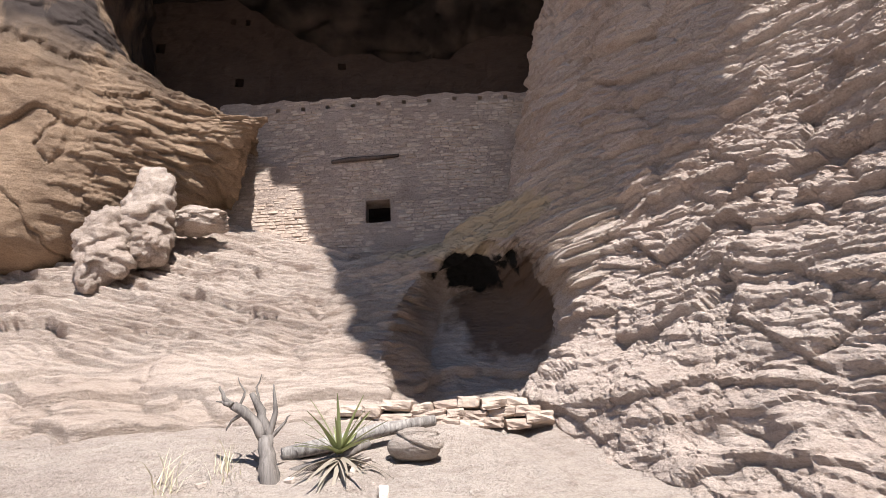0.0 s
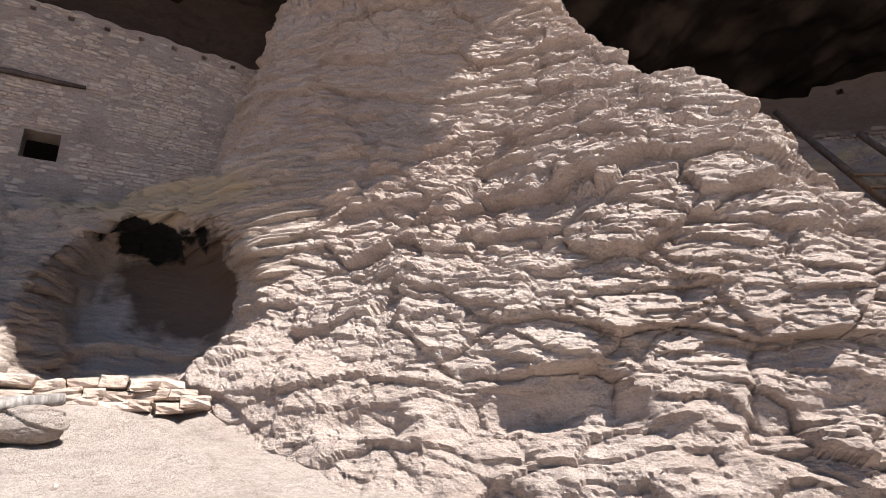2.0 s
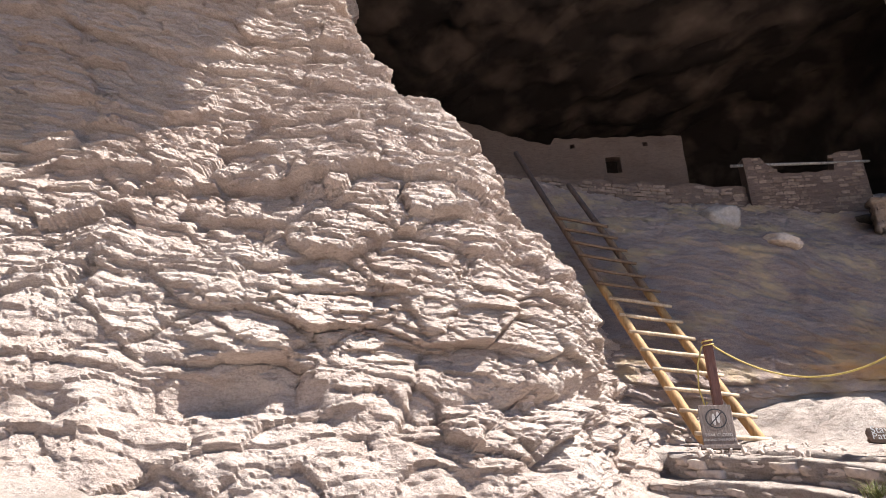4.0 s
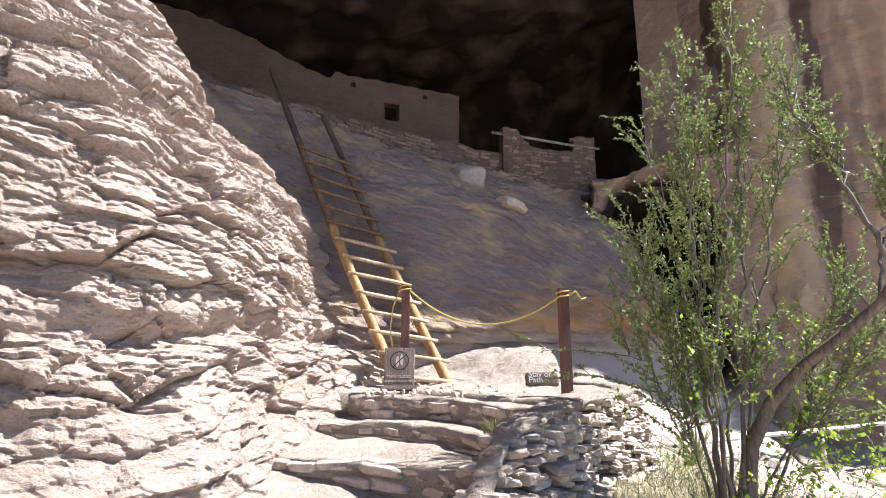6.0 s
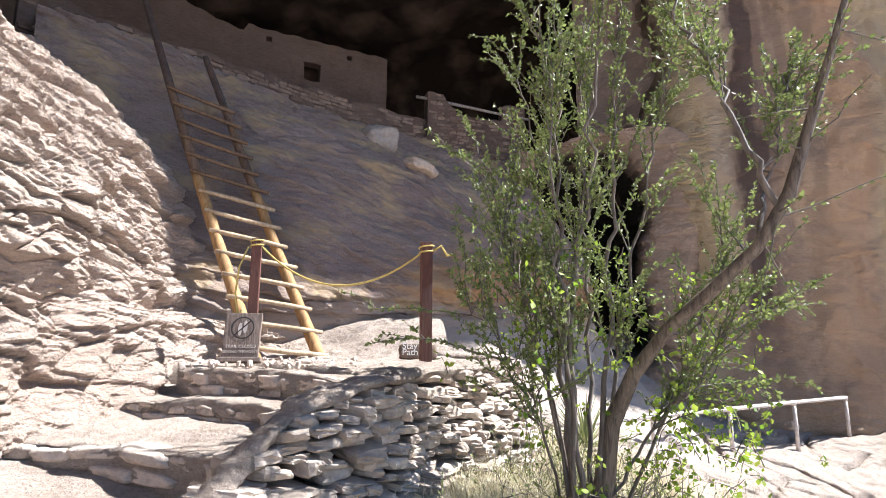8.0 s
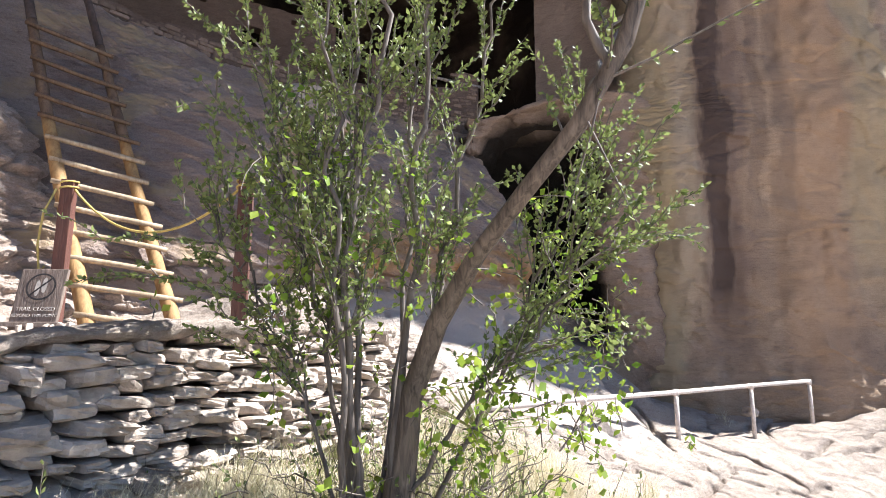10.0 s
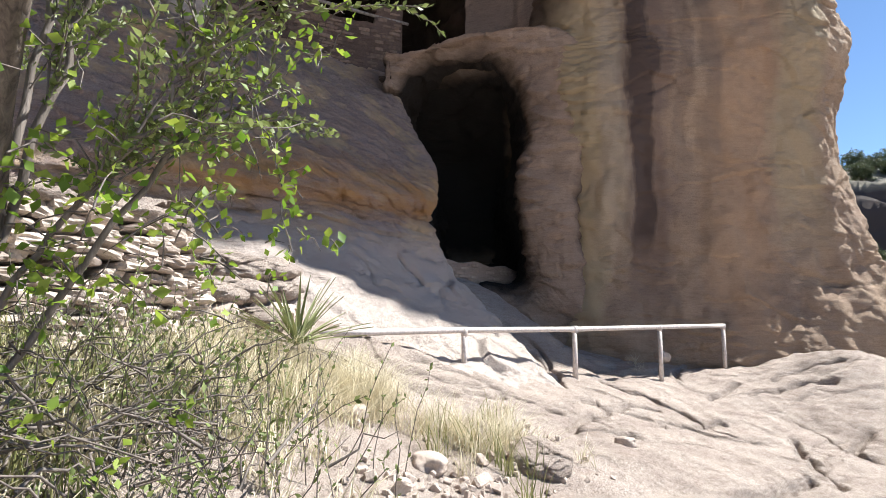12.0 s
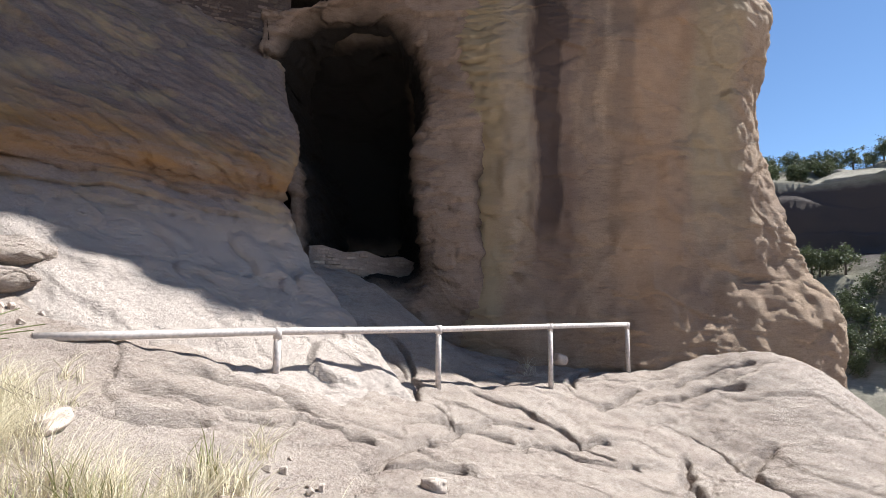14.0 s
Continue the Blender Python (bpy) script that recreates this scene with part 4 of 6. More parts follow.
def solid_wall(name, plan, z0, top, holes, thick, mat, step, label, rough=0.03, seed=0, category="wall"):
    """A wall along a plan line, with openings right through: holes are (u0, u1, z0, z1); top(u) is its upper edge."""
    plan = np.array(plan, float)
    seg = np.r_[0, np.cumsum(np.linalg.norm(np.diff(plan, axis=0), axis=1))]

    def lines(ends, marks):
        marks = sorted({ends[0], ends[1], *marks})
        out = []
        for a, b in zip(marks, marks[1:]):
            n = max(1, round((b - a) / step))
            out += list(np.linspace(a, b, n, endpoint=False))
        return np.array(out + [marks[-1]])

    us = lines((0, seg[-1]), [v for h in holes for v in h[:2]])
    tops = np.array([top(u) for u in us])
    zs = lines((z0, tops.max() + 0.001), [v for h in holes for v in h[2:]])
    x, y = np.interp(us, seg, plan[:, 0]), np.interp(us, seg, plan[:, 1])
    nx, ny = np.gradient(y, us), -np.gradient(x, us)
    ln = np.hypot(nx, ny)
    nx, ny = nx / ln, ny / ln
    Z = np.minimum(zs[None], tops[:, None])
    nz = Z.shape[1]
    mask = np.ones((len(us) - 1, nz - 1), bool)
    for u0, u1, a, b in holes:
        for i in range(len(us) - 1):
            for k in range(len(zs) - 1):
                if u0 - 1e-6 <= us[i] and us[i + 1] <= u1 + 1e-6 and a - 1e-6 <= zs[k] and zs[k + 1] <= b + 1e-6:
                    mask[i, k] = False
    mask &= zs[None, :-1] < np.maximum(tops[:-1], tops[1:])[:, None] - 1e-4
    faces, verts = [], []
    for s in (0, 1):
        off = -thick * s
        P = np.stack([np.repeat((x + nx * off)[:, None], nz, 1), np.repeat((y + ny * off)[:, None], nz, 1), Z], -1).reshape(-1, 3)
        d = rough * fbm(P * 1.8, 4, seed + s) + rough * 0.5 * fbm(P * 9, 2, seed + 3)
        P[:, 0] += np.repeat(nx, nz) * d * (1 - 2 * s)
        P[:, 1] += np.repeat(ny, nz) * d * (1 - 2 * s)
        P[:, 2] += 0.6 * rough * fbm(P * 4, 2, seed + 7)
        verts.append(P)
    n = len(us) * nz

    def vid(i, k, s):
        return s * n + i * nz + k

    for i in range(len(us) - 1):
        for k in range(nz - 1):
            if not mask[i, k]:
                continue
            a, b, c, d = (i, k), (i + 1, k), (i + 1, k + 1), (i, k + 1)
            faces.append([vid(*a, 0), vid(*b, 0), vid(*c, 0), vid(*d, 0)])
            faces.append([vid(*d, 1), vid(*c, 1), vid(*b, 1), vid(*a, 1)])
            for (p, q), (di, dk) in (((a, b), (0, -1)), ((b, c), (1, 0)), ((c, d), (0, 1)), ((d, a), (-1, 0))):
                ii, kk = i + di, k + dk
                if not (0 <= ii < len(us) - 1 and 0 <= kk < nz - 1) or not mask[ii, kk]:
                    faces.append([vid(*q, 0), vid(*p, 0), vid(*p, 1), vid(*q, 1)])
    me = quads_mesh(name, np.concatenate(verts), faces, mat, False)
    return tagged(part(name, me), label, category, kind="structure")


def courses(plan, z0, top, holes, size, proud, seed, first=None, depth=0.10):
    """Matrices of stones laid in courses on the open side of a wall; first(u, z) sorts those to be built singly."""
    rng = random.Random(seed)
    plan = np.array(plan, float)
    seg = np.r_[0, np.cumsum(np.linalg.norm(np.diff(plan, axis=0), axis=1))]
    (l0, l1), (h0, h1) = size
    out = []
    z = z0
    while True:
        h = rng.uniform(h0, h1)
        if z > max(top(u) for u in np.linspace(0, seg[-1], 30)):
            break
        u = rng.uniform(-l1, 0)
        while u < seg[-1]:
            w = rng.uniform(l0, l1)
            mid, zz = u + w / 2, z + h / 2 + 0.25 * h * math.sin(u * 1.3 + z)
            if 0 < u and u + w < seg[-1] and zz + h / 2 < top(mid) and not any(a - w / 2 - 0.01 < mid < b + w / 2 + 0.01 and c - h / 2 - 0.01 < zz < d + h / 2 + 0.01 for a, b, c, d in holes):
                x, y = np.interp(mid, seg, plan[:, 0]), np.interp(mid, seg, plan[:, 1])
                e = 0.05
                dx = np.interp(mid + e, seg, plan[:, 0]) - np.interp(mid - e, seg, plan[:, 0])
                dy = np.interp(mid + e, seg, plan[:, 1]) - np.interp(mid - e, seg, plan[:, 1])
                turn = math.atan2(dy, dx)
                o = proud * rng.uniform(-0.6, 1.0) - depth / 2
                m = Matrix.LocRotScale((x + math.sin(turn) * o, y - math.cos(turn) * o, zz), Euler((rng.uniform(-0.05, 0.05), rng.uniform(-0.05, 0.05), turn + rng.uniform(-0.06, 0.06))), Vector((w * 0.96, depth, h * rng.uniform(0.8, 0.98))))
                out.append((first(mid, zz) if first else 0, len(out), m))
            u += w
        z += h
    out.sort(key=lambda o: o[:2])
    return [m for *_, m in out]


dark_stones = [stone_mesh(k, 0, 0.10, STONE_DARK) for k in range(10)]
flat_stones = [stone_mesh(k, 0, 0.10, STONE_WALL) for k in range(10)]

# great wall of the first alcove: window, row of beam sockets
W1 = [(-4.9, 11.05), (-2, 10.95), (0.5, 10.95), (2.9, 11.0)]
W1_HOLES = [(3.53, 4.07, 6.62, 7.17)] + [(1.38 + 0.60 * k, 1.48 + 0.60 * k, 9.66, 9.76) for k in range(10)]
W1_TOP = lambda u: 9.98 - 0.02 * u + 0.03 * math.sin(u * 5) + 0.02 * math.sin(u * 13)  # noqa: E731
alcove_wall = solid_wall("wall_alcove", W1, 5.2, W1_TOP, W1_HOLES, 0.45, MORTAR, 0.09, "tall mud-mortared stone wall with one small window", 0.02, 5)
place_stones(alcove_wall, courses(W1, 5.3, W1_TOP, W1_HOLES, ((0.12, 0.34), (0.045, 0.09)), 0.018, 7, lambda u, z: math.hypot(u - 3.8, z - 6.9)), flat_stones)


def wood_material(name, light, dark, scale=30.0):
    m, nd, lk, bs = material(name)
    pos = coords(nd, lk)
    n = texture(nd, lk, "ShaderNodeTexNoise", scale, coords(nd, lk, (1, 1, 0.12)), detail=6, roughness=0.6, distortion=0.8)
    b = texture(nd, lk, "ShaderNodeTexNoise", 3.0, pos, detail=4)
    r = ramp(nd, [(0.3, dark), (0.65, light)])
    lk.new(n.outputs[0], r.inputs[0])
    r2 = ramp(nd, [(0.3, (0.7, 0.7, 0.7)), (0.7, (1.1, 1.1, 1.1))])
    lk.new(b.outputs[0], r2.inputs[0])
    lk.new(mix(nd, lk, 1.0, r.outputs[0], r2.outputs[0], "MULTIPLY"), bs.inputs["Base Color"])
    bs.inputs["Roughness"].default_value = 0.75
    bump(nd, lk, bs, [(n.outputs[0], 0.012, 0.7)])
    return m


WOOD_GREY = wood_material("weathered_grey_wood", (0.36, 0.325, 0.30), (0.10, 0.083, 0.073))
WOOD_POLE = wood_material("peeled_pole", (0.42, 0.25, 0.10), (0.26, 0.135, 0.05), 18)
WOOD_RUNG = wood_material("worn_rung", (0.50, 0.385, 0.26), (0.30, 0.20, 0.12), 18)
WOOD_SNAG = wood_material("dark_dead_wood", (0.22, 0.19, 0.17), (0.07, 0.055, 0.048))
# Brown wood of the upper ladder, with its shade put into the colour.
WOOD_SHADED = wood_material("shaded_brown_pole", (0.19, 0.115, 0.065), (0.09, 0.052, 0.034), 18)
WOOD_DARK = wood_material("dark_pole", (0.10, 0.065, 0.05), (0.04, 0.028, 0.024), 18)
WOOD_STAIN = wood_material("brown_stained_post", (0.135, 0.050, 0.035), (0.085, 0.032, 0.024), 40)
WOOD_SIGN = wood_material("grey_brown_sign_board", (0.25, 0.19, 0.16), (0.15, 0.11, 0.09), 40)

lintel = tagged(part("lintel_stick", tube([(-2.14, 10.92, 8.16), (-1.7, 10.9, 8.19), (-1.1, 10.9, 8.2), (-0.62, 10.92, 8.24)], [0.045, 0.055, 0.05, 0.035], 8, 0.12, 3), WOOD_DARK), "dark weathered stick set level into the stone wall", "stick")

# plastered walls further back in the first alcove
W2 = [(-11.5, 12.2), (-8, 13.2), (-4, 13.6), (1.75, 13.6), (4.2, 13.2)]


def W2_TOP(u):
    return float(np.interp(u, [0, 2.2, 5.6, 9.0, 9.8, 10.7, 12.4, 13.3, 14.4, 16.1], [17.6, 16.9, 16.0, 13.5, 13.65, 13.2, 13.25, 13.95, 13.9, 13.1])) + 0.05 * math.sin(u * 7) + 0.03 * math.sin(u * 17)


W2_HOLES = [(3.5, 3.75, 13.75, 14.1), (5.95, 6.2, 12.5, 12.8), (5.6, 5.78, 14.9, 15.15), (6.05, 6.2, 14.9, 15.15), (9.0, 9.25, 13.05, 13.25)]
solid_wall("wall_alcove_back", W2, 8.0, W2_TOP, W2_HOLES, 0.4, PLASTER_DEEP, 0.16, "ruined plastered wall stepping down deep in the alcove", 0.05, 15)

# ---------- rooms on the terrace of the second cave ----------
W3 = [(13.2, 13.0), (16.26, 8.7), (17.76, 6.1), (20.5, 2.05)]


def W3_TOP(u):
    return float(np.interp(u, [0, 3.6, 5.28, 7.4, 8.28, 8.4, 13.17], [12.9, 12.6, 12.28, 11.35, 11.1, 11.35, 11.35])) + 0.03 * math.sin(u * 9)


W3_HOLES = [(10.25, 10.8, 9.9, 10.55), (9.0, 9.18, 10.95, 11.12), (11.7, 11.88, 10.95, 11.12)]
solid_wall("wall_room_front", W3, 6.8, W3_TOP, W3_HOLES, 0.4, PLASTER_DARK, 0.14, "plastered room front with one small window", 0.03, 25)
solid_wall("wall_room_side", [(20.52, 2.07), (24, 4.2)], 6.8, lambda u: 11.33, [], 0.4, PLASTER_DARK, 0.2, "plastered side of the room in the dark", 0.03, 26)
# stone front of the terrace below the rooms
W4 = [(11.2, 7.0), (13.0, 5.6), (16.0, 3.1), (18.0, 1.0), (18.5, 0.0)]


def W4_TOP(u):
    return float(np.interp(u, [0, 2, 6.0, 9.2, 10.2], [8.1, 8.0, 8.1, 8.15, 7.9])) + 0.06 * math.sin(u * 4)


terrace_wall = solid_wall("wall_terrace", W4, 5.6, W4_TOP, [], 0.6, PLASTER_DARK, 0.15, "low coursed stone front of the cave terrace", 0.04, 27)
place_stones(terrace_wall, courses(W4, 5.7, W4_TOP, [], ((0.18, 0.45), (0.07, 0.13)), 0.04, 17, lambda u, z: u), dark_stones)
# roofless stub with two piers and a pole
W5 = [(18.2, 0.2), (18.9, -1.2), (19.5, -2.75)]


def W5_TOP(u):
    return float(np.interp(u, [0, 0.5, 0.62, 1.0, 2.45, 2.5, 3.1], [8.9, 8.9, 8.65, 8.3, 8.25, 8.8, 8.8])) + 0.02 * math.sin(u * 12)


stub = solid_wall("wall_stub", W5, 6.9, W5_TOP, [], 0.4, PLASTER_DARK, 0.1, "roofless stone stub wall with two piers", 0.02, 28)
place_stones(stub, courses(W5, 7.0, W5_TOP, [], ((0.16, 0.36), (0.07, 0.12)), 0.025, 18), dark_stones)
tagged(part("roof_pole", tube([(18.15, 0.55, 8.72), (18.7, -0.7, 8.62), (19.2, -1.9, 8.5), (19.6, -2.9, 8.42)], [0.05, 0.05, 0.045, 0.04], 8, 0.08, 9), WOOD_GREY), "bare grey pole resting on the stub wall piers", "pole")
# big wall closing the cave on the cliff side
W6 = [(20.3, -4.5), (19.9, -5.8), (18.6, -7.4)]
side_wall = solid_wall("wall_cliff_side", W6, 6.9, lambda u: 15.6, [], 0.6, PLASTER, 0.2, "tall plastered wall joining the cliff beside the cave", 0.06, 29)

# low wall across the mouth of the dark hole
W7 = [(18.2, -3.7), (19.0, -4.8), (20.1, -5.95)]
W7_TOP = lambda u: 1.66 - 0.05 * u + 0.04 * math.sin(u * 6)  # noqa: E731
hole_wall = solid_wall("wall_hole", W7, -0.2, W7_TOP, [], 0.4, MORTAR, 0.1, "low ruined stone wall in the cave mouth", 0.03, 30)
place_stones(hole_wall, courses(W7, 0.3, W7_TOP, [], ((0.16, 0.4), (0.06, 0.12)), 0.04, 19), flat_stones)

# ---------- steps, platform and dry-stone wall ----------
block_shapes = [stone_mesh(100 + k, 5, 0.17, STONE_PALE, 7.0) for k in range(8)]
dry_shapes = [stone_mesh(140 + k, 3, 0.16, STONE_GREY, 7.0) for k in range(12)]
rngs = random.Random(5)


def stone_step(line, top, riser, back, label):
    """A mortared riser along a bent line, with a worn nose and dusty tread, flat stones set into its face."""
    line = np.array(line, float)
    seg = np.r_[0, np.cumsum(np.linalg.norm(np.diff(line, axis=0), axis=1))]
    length = seg[-1]

    def at(u):
        q = np.array([np.interp(np.asarray(u) + o, seg, line[:, k]) for o in (-0.12, 0, 0.12) for k in (0, 1)])
        way = q[4:6] - q[0:2]
        return (q[0:2] + q[2:4] + q[4:6]) / 3, way / np.linalg.norm(way, axis=0)

    thing = new("stone_step")
    thing.location = (*line[len(line) // 2], top - riser)
    n, m = round(length / 0.02), 56
    # profile across: up the face, over a rounded nose, back along the tread
    face = [(0.05 - 0.03 * k / 11, -riser - 0.12 + (riser + 0.07) * k / 11) for k in range(12)]
    nose = [(0.02 + 0.05 * (1 - math.cos(q)), -0.05 + 0.05 * math.sin(q)) for q in (0.2, 0.5, 0.8, 1.1, 1.4)]
    tread = [(0.07 + (back - 0.07) * k / (m - 18), 0.0) for k in range(m - 17)]
    c, way = at(np.linspace(0, length, n))
    inn = np.stack([np.full(n, 1.0), np.full(n, 0.05)])
    P = np.stack([np.stack([c[0] + inn[0] * off, c[1] + inn[1] * off, np.full(n, top + dz)], -1) for off, dz in face + nose + tread], 1).reshape(-1, 3)
    on_face = smooth(top - 0.01, top - 0.06, P[:, 2])
    r = 0.03 * fbm(P * 2.2, 4, 77) + 0.010 * fbm(P * 11, 3, 78) + flakes(P, 0.30, 0.10, 0.028, 76)
    P[:, :2] -= np.repeat(inn.T, m, 0) * (r * (0.2 + 0.8 * on_face))[:, None]
    P[:, 2] += (0.035 * fbm(P * 1.5, 3, 79) + r * 0.25) * (1 - on_face)
    part("mortared_body", quads_mesh("mortared_body", P - np.array(thing.location), grid_quads(n, m, flip=True), ROCK_GROUND), parent=thing)
    rows = max(1, round(riser / 0.11))
    for row in range(rows):
        u = 0.02 + 0.08 * row
        while u < length - 0.15:
            w = min(rngs.uniform(0.16, 0.46), length - u)
            hh = riser / rows
            (x, y), (wx, wy) = at(u + w / 2)
            o = 0.138 + rngs.uniform(-0.03, 0.02)
            ob = new("stone", rngs.choice(block_shapes))
            ob.parent = thing
            ob.matrix_basis = Matrix.Translation(-Vector(thing.location)) @ Matrix.LocRotScale((x + wy * o, y - wx * o, top - 0.04 - hh * (row + 0.5) + rngs.uniform(-0.012, 0.012)), Euler((rngs.uniform(-0.06, 0.06), rngs.uniform(-0.06, 0.06), math.atan2(wy, wx) + rngs.uniform(-0.1, 0.1))), Vector((w * 1.05, 0.26, hh * rngs.uniform(0.8, 1.0))))
            u += w
    return tagged(thing, label, "step", "steps up to the ladder")


NOSE_TOP = [(7.05, -1.12), (7.55, -0.6), (8.1, 0.3), (8.62, 1.5)]
stone_step([(5.80, -0.62), (6.15, -0.42), (6.45, -0.05), (6.66, 0.7), (6.64, 1.6)], 0.63, 0.22, 1.5, "lowest rough stone step with a dusty tread")
stone_step([(6.45, -0.80), (6.95, -0.55), (7.45, 0.0), (7.75, 0.6), (7.98, 1.6)], 0.80, 0.19, 1.1, "middle rough stone step with a dusty tread")
stone_step(NOSE_TOP, 1.06, 0.25, 0.9, "top rough stone step below the closed ladder")

PW = [(5.2, -0.66), (5.65, -0.68), (6.0, -0.72), (6.35, -0.86), (6.75, -1.10), (7.5, -1.40), (8.3, -1.75), (9.2, -2.08), (9.8, -2.12), (10.25, -1.8), (10.5, -1.25)]
PW_TOP = (0.40, 0.60, 0.83, 1.0, 1.11, 1.16, 1.16, 1.15, 1.15, 1.17, 1.2)
pseg = np.r_[0, np.cumsum(np.linalg.norm(np.diff(np.array(PW), axis=0), axis=1))]


def wall_at(u):
    return np.interp(u, pseg, [p[0] for p in PW]), np.interp(u, pseg, [p[1] for p in PW]), np.interp(u, pseg, PW_TOP)


nx_, ny_ = 120, 90
plat = np.stack(np.meshgrid(np.linspace(7.2, 12.1, nx_), np.linspace(0, 1, ny_), indexing="ij"), -1).reshape(-1, 2)
lowy = np.interp(plat[:, 0], [7.4, 8.3, 9.2, 9.8, 10.25, 10.6, 12.1], [-1.32, -1.7, -2.0, -2.05, -1.75, -1.3, -1.0])
pp = np.c_[plat[:, 0], lowy + plat[:, 1] * (2.0 - lowy), np.full(len(plat), 1.09)]
pp[:, 2] -= 0.6 * smooth(0.45, 0.2, pp[:, 0] - np.interp(pp[:, 1], [q[1] for q in NOSE_TOP], [q[0] for q in NOSE_TOP]))
rise = smooth(10.0, 11.7, pp[:, 0] + 0.25 * fbm(pp * 0.9, 3, 82))
pp[:, 2] += 0.04 * fbm(pp * 0.9, 4, 79) + (0.3 + 0.7 * rise) * ledges(np.c_[pp[:, :2], pp[:, 1] * 0.35 + pp[:, 0] * 0.4], 0.24, 0.09, 80) + 0.012 * fbm(pp * 10, 2, 81) + 0.6 * rise
tagged(part("platform", quads_mesh("platform", pp, grid_quads(nx_, ny_), ROCK_GROUND)), "uneven pale rock platform at the ladder foot", "platform", kind="structure")

dry_wall = tagged(new("dry_stone_wall"), "curved low dry-stone wall of flat stones in shade", "wall")
spots = []
for course in range(16):
    u = rngs.uniform(-0.2, 0)
    while u < pseg[-1]:
        w = rngs.uniform(0.10, 0.25) if rngs.random() < 0.88 else rngs.uniform(0.24, 0.38)
        x, y, top = wall_at(u + w / 2)
        h = rngs.uniform(0.04, 0.09)
        z = top - 0.13 - course * 0.076
        if z > lie(x, y - 0.2) - 0.10 and rngs.random() < 0.94:
            x2, y2, _ = wall_at(u + w / 2 + 0.1)
            turn = math.atan2(y2 - y, x2 - x)
            out_ = rngs.uniform(-0.06, 0.05) + 0.02 * course
            m = Matrix.LocRotScale((x + math.sin(turn) * out_, y - math.cos(turn) * out_, z + rngs.uniform(-0.012, 0.012)), Euler((rngs.uniform(-0.14, 0.14), rngs.uniform(-0.12, 0.12), turn + rngs.uniform(-0.2, 0.2))), Vector((w * 1.05, rngs.uniform(0.30, 0.42), h * 1.1)))
            spots.append(m)
        u += w
place_stones(dry_wall, spots, dry_shapes)
# pale mud coping along the top of the wall, worn and uneven
cu = np.arange(0, pseg[-1], 0.03)
cx, cy, cz = wall_at(cu)
cz = cz - 0.06
dx, dy = np.gradient(cx), np.gradient(cy)
dn = np.hypot(dx, dy)
CO = []
for q in np.linspace(0, 2 * math.pi, 18, endpoint=True):
    ex, ez = 0.17 * math.copysign(abs(math.cos(q)) ** 0.7, math.cos(q)), 0.055 * math.copysign(abs(math.sin(q)) ** 0.7, math.sin(q))
    slim = 0.55 + 0.45 * smooth(0.9, 1.6, cu)
    CO.append(np.stack([cx + dy / dn * ex * slim, cy - dx / dn * ex * slim, cz + ez * slim], -1))
CO = np.stack(CO, 1)
cn = normals(CO)
cf = CO.reshape(-1, 3)
mid = np.repeat(np.stack([cx, cy, cz], -1), 18, 0)
sgn = np.sign(((cf - mid) * cn.reshape(-1, 3)).sum(1).mean())
cr = 0.03 * fbm(cf * 2.6, 4, 92) + flakes(cf, 0.22, 0.12, 0.02, 93) + 0.012 * fbm(cf * 14, 3, 94)
cf = cf + sgn * cn.reshape(-1, 3) * cr[:, None]
cf.reshape(len(cu), 18, 3)[:, 17] = cf.reshape(len(cu), 18, 3)[:, 0]
part("coping", quads_mesh("coping", cf, grid_quads(len(cu), 18)), ROCK_GROUND, dry_wall, "pale worn mud coping")


# ---------- ladder ----------
def m_paint(name, colour, rough=0.5, metal=0.0):
    m, nd, lk, bs = material(name)
    n = texture(nd, lk, "ShaderNodeTexNoise", 25, coords(nd, lk), detail=5)
    r = ramp(nd, [(0.3, [c * 0.72 for c in colour]), (0.6, colour)])
    lk.new(n.outputs[0], r.inputs[0])
    lk.new(r.outputs[0], bs.inputs["Base Color"])
    bs.inputs["Roughness"].default_value = rough
    bs.inputs["Metallic"].default_value = metal
    bump(nd, lk, bs, [(n.outputs[0], 0.003, 0.5)])
    return m


PAINT_RAIL = m_paint("chalky_rail_paint", (0.60, 0.53, 0.49), 0.6)
ROPE = m_paint("yellow_rope", (0.56, 0.42, 0.13), 0.8)
WHITE = m_paint("white_lettering", (0.80, 0.80, 0.78), 0.6)
SIGN_INK = m_paint("sign_lettering", (0.56, 0.50, 0.45), 0.7)
SIGN_DARK = m_paint("sign_ring", (0.035, 0.03, 0.03), 0.7)

ladder = tagged(new("ladder"), "tall two-pole wooden ladder leaning up to the terrace", "ladder")
LB, LT = Vector((9.78, 1.12, 1.02)), Vector((11.57, 4.66, 7.76))
RB, RT = Vector((10.33, 0.42, 1.02)), Vector((11.93, 3.57, 6.72))


